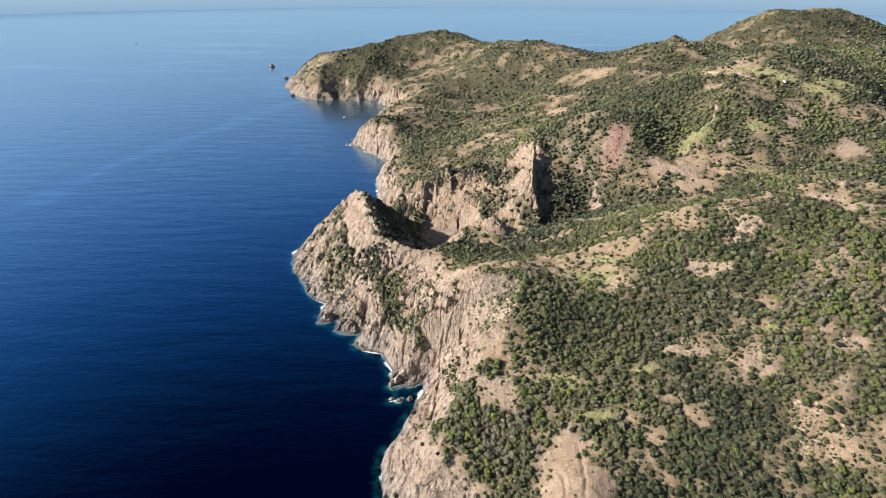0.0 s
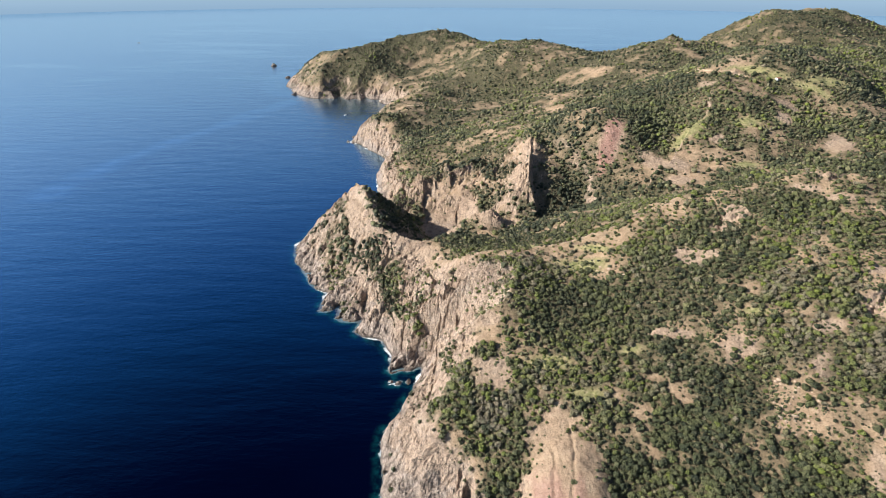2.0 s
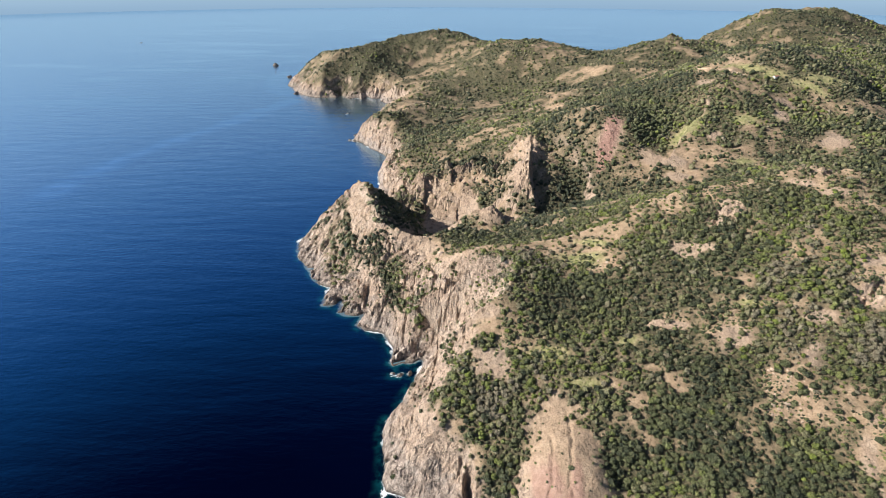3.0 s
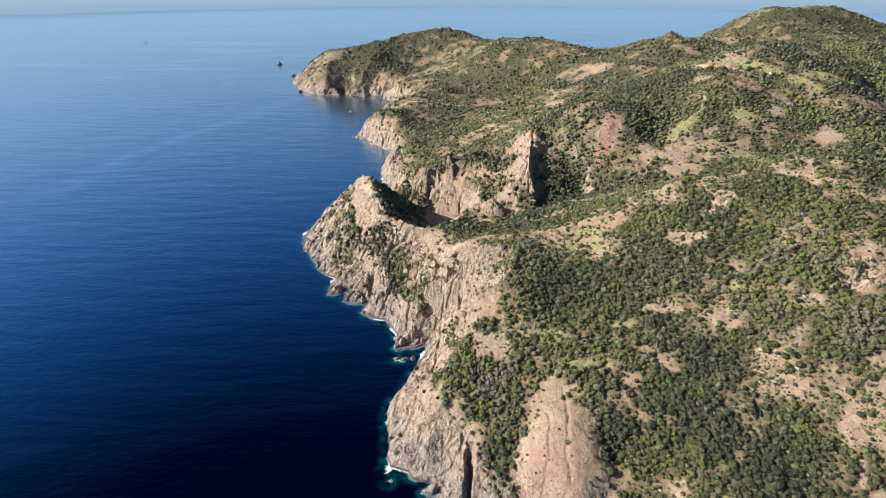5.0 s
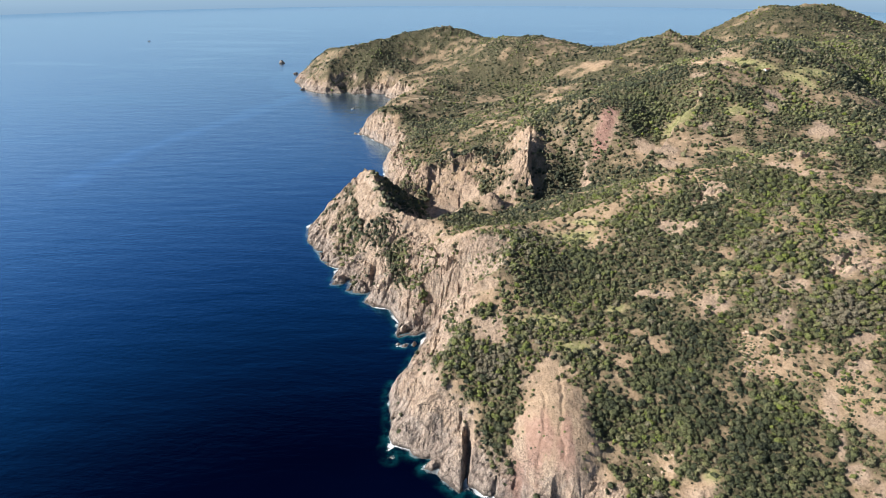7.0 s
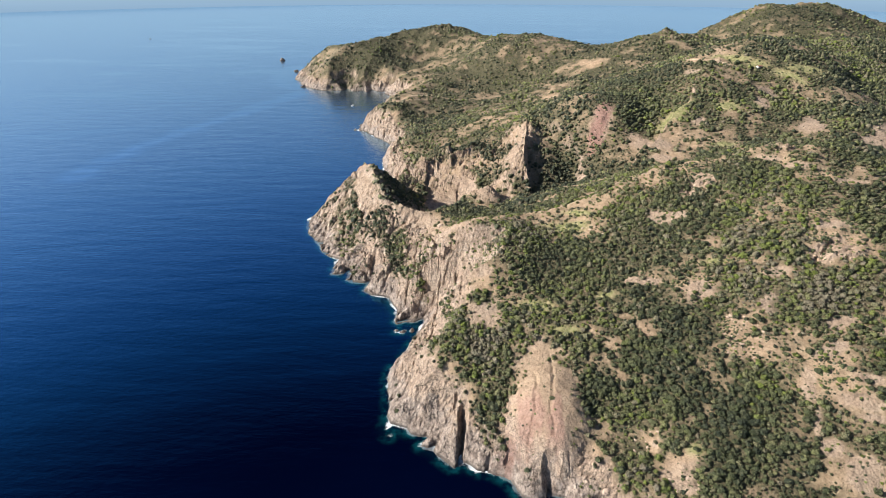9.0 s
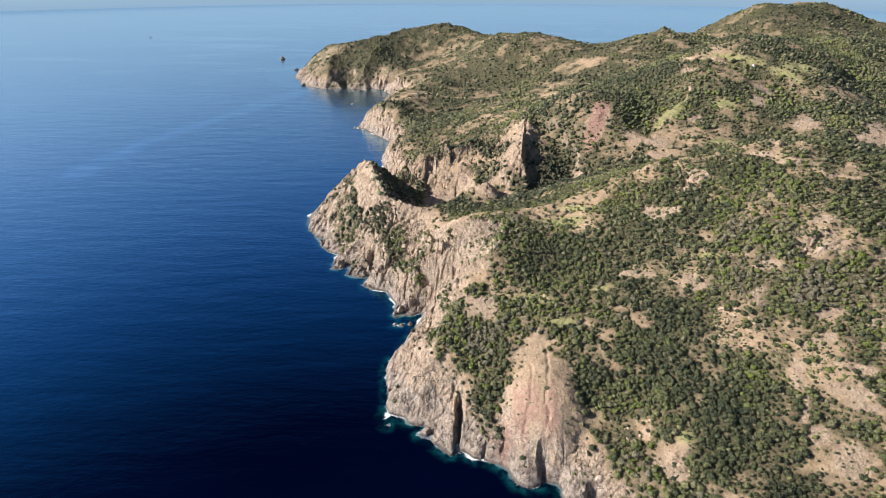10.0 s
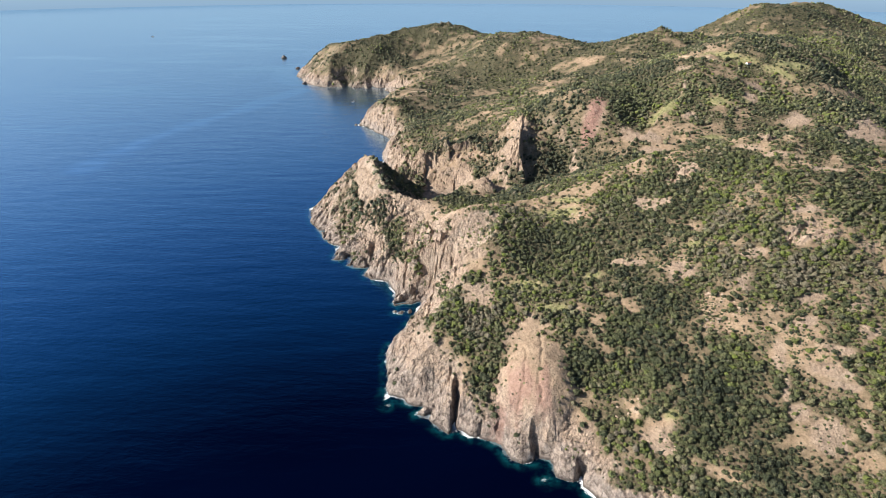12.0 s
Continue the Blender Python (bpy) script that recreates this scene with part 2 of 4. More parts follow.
RISES_4 = [
    (560, 1000, -25, 108), (63, 1077, -34, 114), (437, 1150, 82, 121), (850, 1150, 43, 121), (355, 1163, -4, 121), (492, 1200, -2, 121),
    (1100, 1250, 17, 121), (299, 1280, -25, 121), (209, 1280, 11, 121), (-282, 1319, 34, 121), (171, 1340, 51, 121), (96, 1364, 37, 121),
    (640, 1400, 37, 121), (906, 1403, -46, 121), (-39, 1407, -114, 121), (300, 1420, 14, 121), (807, 1450, 127, 121), (1025, 1450, 59, 121),
    (500, 1450, -2, 121), (653, 1485, -25, 121), (-129, 1500, 47, 121), (1300, 1500, 14, 121), (200, 1500, -56, 121), (1500, 1500, 6, 121),
]
RISES_5 = [
    (-7, 1531, 146, 121), (-200, 1600, -43, 121), (0, 1620, -67, 121), (620, 1700, -43, 121), (900, 1800, -19, 121),
]
RISES = RISES_1 + RISES_2 + RISES_3 + RISES_4 + RISES_5
# clefts in the sea cliffs: x, y, z of the foot and of the head, half width, slope of the walls
CLEFTS = [
    (12, 167, -3, 14, 199, 6, 0.9, 3.2), (-4, 181, -2, 2, 189, 5, 0.8, 2.2), (2, 189, 5, 11, 207, 15, 0.8, 2.0), (26, 165, -1, 31, 181, 14, 0.6, 2.2),
    (-14, 314, -2, -17, 330, 16, 0.8, 3.0), (-84, 388, -2, -84, 410, 9, 1.5, 2.0),
    (-63, 374, -2, -61, 396, 9, 1.2, 2.0), (37, 159, -1, 40, 168, 14, 0.5, 2.2), (-30, 222, -1, -20, 228, 16, 0.6, 2.2), (-24, 290, -1, -8, 300, 20, 0.8, 2.2), (-52, 352, -1, -44, 366, 16, 0.8, 2.0),
]

# seams worn into the dome by running water
SEAMS = [[(66, 218), (65, 200), (62, 184), (61, 168)], [(56, 208), (55, 192), (51, 178), (48, 168)]]

# ---- ground cover: ovals of x, y, half length, half width, turn ----
BARE_A = [
    (60, 190, 37, 23, 88), (29, 255, 16, 11, 116), (156, 319, 9, 6, 134), (168, 316, 6, 4, 145), (210, 251, 6, 3, 160), (161, 248, 9, 8, 4),
    (194, 229, 6, 5, 63),
]
BARE_B = [
    (155, 246, 10, 3, 74), (205, 248, 7, 3, 171), (191, 227, 6, 3, 97), (210, 191, 10, 4, 13), (243, 181, 8, 6, 35), (221, 171, 8, 3, 153), (191, 173, 8, 3, 69), (212, 162, 10, 3, 158),
    (189, 158, 7, 2, 69), (190, 145, 5, 4, 137), (199, 132, 9, 8, 32), (215, 154, 8, 2, 162), (122, 140, 10, 9, 124), (217, 132, 6, 2, 82),
]
BARE_C = [
    (-24, 422, 23, 15, 131), (-6, 337, 20, 4, 146), (7, 343, 16, 7, 119), (17, 318, 18, 5, 109), (-4, 327, 17, 6, 120), (14, 279, 14, 7, 126),
    (11, 306, 20, 3, 105), (28, 291, 9, 5, 162), (36, 309, 7, 4, 169), (-45, 389, 24, 7, 112), (-4, 284, 30, 4, 94), (-16, 226, 22, 11, 100),
]
BARE_D = [
    (158, 319, 9, 6, 147), (255, 334, 11, 3, 149), (240, 353, 8, 3, 145), (281, 315, 11, 3, 167), (251, 277, 12, 4, 170), (129, 266, 10, 3, 162), (248, 256, 10, 4, 20), (276, 246, 7, 3, 11),
    (225, 210, 10, 4, 8), (246, 200, 7, 4, 4), (134, 264, 7, 3, 169), (192, 344, 8, 7, 112), (179, 336, 6, 5, 96), (237, 258, 8, 7, 13), (110, 115, 9, 4, 155),
]
BARE = BARE_A + BARE_B + BARE_C + BARE_D
# fresh green growth
GREEN = [
    (145, 213, 13, 6, 74), (171, 184, 14, 11, 64), (215, 224, 24, 6, 31), (101, 145, 11, 7, 75), (203, 175, 5, 4, 173), (195, 285, 15, 7, 20), (202, 111, 13, 6, 51), (78, 169, 15, 6, 77),
    (27, 226, 12, 7, 94), (-35, 395, 22, 7, 102), (25, 222, 16, 12, 83), (-20, 341, 12, 4, 129),
]
BARE_FAR_A = [
    (178, 593, 23, 13, 66), (380, 638, 11, 9, 99), (394, 562, 25, 10, 63), (274, 940, 20, 12, 82), (309, 690, 10, 8, 93), (207, 940, 24, 14, 88),
    (38, 960, 22, 14, 91), (94, 600, 22, 8, 92), (80, 560, 22, 9, 86), (46, 509, 24, 17, 150), (-12, 600, 24, 11, 178), (0, 540, 22, 52, 0), (-82, 505, 60, 8, 104), (26, 562, 26, 9, 99), (355, 728, 13, 6, 85), (448, 523, 44, 16, 49), (394, 551, 14, 9, 58), (361, 610, 15, 8, 70), (386, 555, 18, 8, 62), (217, 549, 30, 12, 113), (222, 507, 14, 7, 166), (345, 726, 14, 5, 71), (280, 575, 8, 5, 26),
]
BARE_FAR_B = [
    (366, 773, 27, 8, 84), (39, 1159, 26, 19, 132), (-173, 1258, 60, 10, 165), (-291, 1295, 49, 14, 138), (-112, 1190, 30, 12, 108), (-112, 880, 30, 10, 115),
    (742, 1446, 34, 9, 0), (-10, 1526, 18, 12, 160),
]
BARE_FAR = BARE_FAR_A + BARE_FAR_B
SPARSE_A = [
    (-22, 408, 49, 23, 118), (3, 355, 67, 22, 111), (11, 309, 48, 16, 118), (-6, 302, 47, 13, 107), 
    (220, 289, 21, 20, 60), (249, 271, 27, 20, 5), (159, 262, 19, 14, 73), (136, 268, 9, 7, 168), (175, 210, 23, 16, 69),
]
SPARSE_B = [
    (158, 257, 20, 9, 75), (171, 210, 16, 13, 57), (237, 208, 26, 12, 3), (204, 176, 19, 17, 164), (212, 154, 15, 8, 164), (110, 163, 11, 6, 80), (243, 259, 18, 12, 175), (246, 283, 27, 12, 162),
    (191, 342, 25, 15, 98), (275, 244, 11, 6, 14), (106, 325, 19, 14, 129), (182, 267, 21, 4, 161), (124, 144, 14, 13, 19), (216, 139, 12, 9, 40), (104, 173, 6, 5, 83), (148, 116, 14, 3, 148),
    (300, 318, 22, 9, 165), (262, 322, 16, 5, 165),
]
SPARSE = SPARSE_A + SPARSE_B
SPARSE_FAR = [
    (40, 605, 70, 40, 10), (84, 575, 26, 50, 0),
    (219, 555, 42, 31, 21), (216, 458, 96, 23, 72), (-52, 815, 161, 49, 97), (78, 706, 142, 36, 93), (304, 806, 183, 47, 107), (-87, 950, 143, 42, 106),
    (162, 897, 228, 70, 89), (275, 1081, 81, 37, 118), (-278, 1327, 76, 38, 132), (168, 1271, 72, 47, 166), (420, 780, 60, 12, 30),
]
MEADOW = [
    (107, 260, 7, 4, 167), (59, 257, 11, 5, 169), (78, 233, 10, 4, 171), (176, 268, 8, 2, 162), (93, 336, 16, 6, 156), (106, 349, 13, 3, 137), (129, 154, 4, 3, 172), (287, 524, 12, 6, 9),
    (62, 392, 16, 6, 172), (443, 675, 24, 9, 176), (417, 662, 17, 6, 135), (386, 692, 11, 6, 165), (508, 598, 30, 7, 42), (363, 718, 22, 7, 137), (318, 602, 13, 11, 6), (348, 602, 9, 7, 91), (102, 672, 14, 6, 94),
    (260, 599, 26, 9, 38),
]
THICKET_A = [
    (790, 1390, 160, 40, 0), (112, 520, 14, 30, 0), (-50, 505, 46, 13, 104), (76, 540, 10, 26, 0), (-37, 392, 22, 7, 108), (-20, 341, 12, 3, 129), (4, 280, 20, 4, 100), (-60, 427, 26, 10, 115), (26, 270, 8, 5, 153), (25, 224, 18, 15, 83),
    (28, 191, 14, 7, 98), (88, 302, 30, 20, 178), (-39, 389, 31, 9, 102), (-87, 465, 37, 19, 92), (139, 534, 64, 30, 91), (241, 688, 138, 57, 71), (353, 612, 64, 29, 146), (292, 611, 47, 24, 29),
    (119, 1110, 89, 49, 133), (-174, 1367, 109, 56, 40),
]
THICKET_B = [
    (125, 205, 22, 15, 170), (135, 186, 18, 14, 0), (110, 208, 14, 10, 0), (30, 640, 40, 16, 150), (60, 600, 24, 14, 120),
    (145, 214, 25, 14, 75), (112, 184, 20, 17, 80), (150, 163, 19, 14, 61), (212, 225, 25, 13, 40), (100, 153, 18, 9, 77), (166, 178, 16, 14, 56), (92, 194, 17, 13, 58), (142, 138, 17, 12, 9),
    (102, 124, 13, 6, 154), (203, 276, 23, 11, 22), (246, 241, 23, 7, 17), (170, 119, 17, 12, 21), (194, 304, 20, 10, 22), (73, 293, 20, 14, 165), (29, 225, 17, 14, 113), (26, 238, 13, 6, 90),
]
THICKET = THICKET_A + THICKET_B

# broken rock away from the shore: x, y and half widths
CRAGS = [(258, 362, 16, 9), (246, 258, 18, 9), (190, 338, 14, 10), (40, 605, 70, 45), (85, 585, 30, 60), (50, 522, 24, 24), (-25, 480, 50, 50), (337, 722, 30, 22), (765, 1445, 90, 40), (427, 1150, 40, 30), (-7, 1525, 40, 30)]
SHORE = np.array(SHORE_FAR + SHORE_MID + SHORE_CAPE + SHORE_GULLIES + SHORE_NEAR + SHORE_BACK, float)


def lattice(ix, iy, seed):
    """A repeatable random number for each whole-numbered place."""
    n = (ix.astype(np.int64) * 374761393 + iy.astype(np.int64) * 668265263 + seed * 144665) & 0x7FFFFFFF
    n = (n ^ (n >> 13)) * 1274126177 & 0x7FFFFFFF
    return ((n ^ (n >> 16)) & 0xFFFFFF) / 0xFFFFFF


def value_noise(x, y, seed=0):
    ix, iy = np.floor(x), np.floor(y)
    u, v = x - ix, y - iy
    u, v = u * u * u * (u * (6 * u - 15) + 10), v * v * v * (v * (6 * v - 15) + 10)
    a, b = lattice(ix, iy, seed), lattice(ix + 1, iy, seed)
    c, d = lattice(ix, iy + 1, seed), lattice(ix + 1, iy + 1, seed)
    return (a + (b - a) * u) * (1 - v) + (c + (d - c) * u) * v


def fractal(x, y, size, octaves=4, seed=0, ridged=False):
    """Layered noise about 0 (or ridged, 0 to 1) whose largest forms are about size metres."""
    total, amp, norm = 0.0, 1.0, 0.0
    for k in range(octaves):
        c, s = math.cos(0.7 * k + seed), math.sin(0.7 * k + seed)
        f = 2.03 ** k / size
        n = value_noise((c * x - s * y) * f + 17.3 * k, (s * x + c * y) * f - 9.1 * k, seed + k)
        total = total + amp * ((1 - np.abs(2 * n - 1)) if ridged else (2 * n - 1))
        norm += amp
        amp *= 0.5
    return total / norm


def cells(x, y, size, seed=0):
    """Distance to the nearest and second nearest of scattered points, and the nearest one's random number."""
    x, y = x / size, y / size
    ix, iy = np.floor(x), np.floor(y)
    d1, d2, tag = np.full(x.shape, 9.0), np.full(x.shape, 9.0), np.zeros(x.shape)
    for i in (-1, 0, 1):
        for j in (-1, 0, 1):
            px, py = ix + i, iy + j
            d = np.hypot(px + lattice(px, py, seed) - x, py + lattice(px, py, seed + 7) - y)
            d2 = np.minimum(d2, np.maximum(d1, d))
            tag = np.where(d < d1, lattice(px, py, seed + 13), tag)
            d1 = np.minimum(d1, d)
    return d1, d2, tag


def shore_distance(x, y):
    """Metres inland from the shore; negative at sea."""
    best, inside = np.full(x.shape, 1e12), np.zeros(x.shape, bool)
    for (ax, ay), (bx, by) in zip(SHORE, np.roll(SHORE, -1, 0)):
        dx, dy = bx - ax, by - ay
        t = np.clip(((x - ax) * dx + (y - ay) * dy) / (dx * dx + dy * dy), 0, 1)
        best = np.minimum(best, (x - ax - t * dx) ** 2 + (y - ay - t * dy) ** 2)
        if dy:
            inside ^= ((ay > y) != (by > y)) & (x < ax + (y - ay) * dx / dy)
    return np.where(inside, 1, -1) * np.sqrt(best)


def smooth(a, b, v):
    u = np.clip((v - a) / (b - a), 0, 1)
    return u * u * (3 - 2 * u)


def blend_max(a, b, k):
    h = np.clip(0.5 + 0.5 * (a - b) / k, 0, 1)
    return b + (a - b) * h + k * h * (1 - h)


def ridge(z, x, y, crest, left, right, k=3.0):
    """Raise a ridge along a crest of (x, y, z), with slopes to the left and right of its way."""
    top = np.full(x.shape, -1e6)
    for (ax, ay, az), (bx, by, bz) in zip(crest, crest[1:]):
        dx, dy = bx - ax, by - ay
        t = np.clip(((x - ax) * dx + (y - ay) * dy) / (dx * dx + dy * dy), 0, 1)
        ex, ey = x - ax - t * dx, y - ay - t * dy
        side = dx * ey - dy * ex
        top = np.maximum(top, az + t * (bz - az) - np.hypot(ex, ey) * np.where(side > 0, left, right))
    return blend_max(top, z, k)


def bowl(z, x, y, cx, cy, rx, ry, turn, floor, edge=0.35):
    """Sink an oval hollow to the level floor."""
    c, s = math.cos(radians(turn)), math.sin(radians(turn))
    u, v = (c * (x - cx) + s * (y - cy)) / rx, (c * (y - cy) - s * (x - cx)) / ry
    return z + (np.minimum(floor, z) - z) * smooth(1, 1 - edge, np.hypot(u, v))


def dome(z, x, y, cx, cy, rx, ry, turn, top, power=0.5, k=2.0):
    c, s = math.cos(radians(turn)), math.sin(radians(turn))
    u, v = (c * (x - cx) + s * (y - cy)) / rx, (c * (y - cy) - s * (x - cx)) / ry
    return blend_max(top * np.maximum(1 - u * u - v * v, 0) ** power - 6 * np.maximum(u * u + v * v - 1, 0), z, k)


def broad_land(x, y, d):
    """The land without its small relief."""
    width = np.clip(14 + 0.014 * (y - 150), 14, 34)
    z = np.full(x.shape, 60.0)
    for cx, cy, h, r in RISES:
        z += h * np.exp(-((x - cx) ** 2 + (y - cy) ** 2) / (2 * r * r))
    z = np.maximum(z, 4) * (1 - np.exp(-np.maximum(d, 0) / width))
    # the far skyline: headland, saddle hills and mountain
    wx, wy = x + 14 * fractal(x, y, 60, 3, 91), y + 14 * fractal(x, y, 60, 3, 92)
    z = ridge(z, wx, wy, [(-262, 1345, 86), (-190, 1450, 92), (-129, 1500, 105), (-60, 1520, 104), (-10, 1531, 124), (22, 1515, 103), (64, 1410, 90)], 0.42, 0.42, 10)
    z = ridge(z, wx, wy, [(96, 1364, 99), (171, 1340, 111), (237, 1300, 107), (299, 1280, 94)], 0.4, 0.4, 10)
    z = ridge(z, wx, wy, [(340, 1178, 106), (390, 1158, 118), (427, 1150, 143), (455, 1165, 124), (510, 1220, 108)], 0.55, 0.55, 3)
    z = ridge(z, wx, wy, [(620, 1420, 108), (665, 1450, 136), (700, 1452, 146), (740, 1452, 166), (770, 1452, 171), (806, 1455, 160), (843, 1450, 181), (926, 1450, 164), (1025, 1450, 136), (1180, 1440, 100)], 0.56, 0.5, 3)
    z = ridge(z, wx, wy, [(300, 735, 128), (337, 716, 142), (370, 765, 149), (407, 800, 153), (493, 850, 152), (589, 900, 141), (681, 950, 135)], 0.4, 0.3, 10)
    # rock slopes come down to the water evenly on the two capes
    low = np.interp(y, [120, 150, 205, 240, 275, 305, 340, 375, 400, 600, 680, 1200, 1260, 1500], [0.6, 0.85, 0.85, 1.0, 1.1, 1.25, 1.0, 0.95, 0.85, 0.8, 1.6, 1.6, 0.75, 0.75])
    upper = np.interp(y, [270, 295, 330, 350], [0.0, 1.9, 1.9, 0.0]) * np.maximum(d - 14, 0)
    z = -blend_max(-z, -d * low - upper - 1.0, 5.0)
    # rock either side of the sea cleft
    z = ridge(z, x + 6 * fractal(x, y, 14, 3, 97), y + 6 * fractal(x, y, 14, 3, 98), [(-24, 326, 20), (-18, 331, 29), (-12, 340, 38), (0, 350, 50)], 1.4, 1.4, 3)
    z = ridge(z, x + 6 * fractal(x, y, 14, 3, 97), y + 6 * fractal(x, y, 14, 3, 98), [(-4, 312, 22), (3, 314, 34), (12, 312, 45)], 1.4, 1.4, 3)
    # the hollow behind the crag, the crag itself, a knob and the cliff beyond
    wx, wy = x + 5 * fractal(x, y, 20, 4, 93), y + 5 * fractal(x, y, 20, 4, 94)
    z = ridge(z, wx, wy, [(-44, 636, 36), (-26, 616, 44), (10, 622, 44), (44, 640, 52)], 0.5, 0.9, 4)
    z = bowl(z, wx, wy, -18, 515, 62, 82, 4, 9, 0.3)
    z = bowl(z, wx, wy, 122, 530, 40, 72, -6, 26, 0.9)
    z = bowl(z, wx, wy, 56, 492, 62, 60, 0, 16, 0.5)
    z = bowl(z, wx, wy, 84, 520, 34, 40, 0, 15, 0.6)
    # buttresses of the cove's back wall, steep to the east
    z = ridge(z, wx, wy, [(-26, 622, 46), (-24, 604, 38), (-20, 584, 19)], 2.8, 0.55, 1.0)
    z = ridge(z, wx, wy, [(-10, 615, 41), (-9, 602, 34), (-6, 588, 24)], 2.8, 0.55, 1.0)
    z = ridge(z, wx, wy, [(6, 640, 50), (8, 612, 42), (10, 582, 24)], 2.8, 0.55, 1.0)
    # the crag: a lit slab to the west, a shaded fall to the cove
    z = ridge(z, x + 0.5 * (wx - x), y + 0.5 * (wy - y), [(-101, 600, 18), (-94, 574, 38), (-88, 550, 53), (-77, 537, 57), (-70, 502, 56), (-63, 477, 56), (-51, 446, 52), (-38, 434, 49), (-22, 429, 47), (8, 426, 46)], 0.85, 1.0, 1.2)
    # the cone in the cove
    z = ridge(z, x + 0.4 * (wx - x), y + 0.4 * (wy - y), [(36, 518, 35), (46, 509, 45), (54, 504, 37), (64, 500, 24)], 0.85, 0.75, 1.5)
    # the red scar and the dark wall beside it
    z = ridge(z, x + 0.4 * (wx - x), y + 0.4 * (wy - y), [(178, 618, 97), (169, 601, 86), (162, 588, 72), (154, 570, 52)], 0.75, 0.75, 4)
    # the ridge behind it, with its sheer eastern side
    z = ridge(z, x + 0.4 * (wx - x), y + 0.4 * (wy - y), [(112, 720, 78), (98, 660, 81), (98, 620, 80), (94, 604, 77)], 0.5, 0.75, 6)
    z = ridge(z, x + 0.4 * (wx - x), y + 0.4 * (wy - y), [(94, 604, 77), (90, 582, 75), (88, 562, 73), (86, 546, 66), (89, 528, 50), (90, 514, 40), (97, 500, 24)], 3.0, 1.0, 1.5)
    # brow of the hill over the wooded valley
    z = ridge(z, wx, wy, [(120, 385, 74), (156, 378, 92), (174, 374, 108), (217, 376, 110), (246, 375, 113), (254, 368, 121), (258, 362, 129), (270, 352, 130), (298, 342, 127), (345, 330, 120), (420, 320, 112)], 0.75, 0.42, 8)
    z = dome(z, x, y, 67, 205, 39, 57, 0, 38, 0.72)
    return np.minimum(z, 0.5 + np.interp(y, [200, 285, 300, 332, 350, 640, 700], [2.2, 1.7, 1.15, 1.15, 1.7, 1.7, 3.0]) * np.maximum(d, 0))


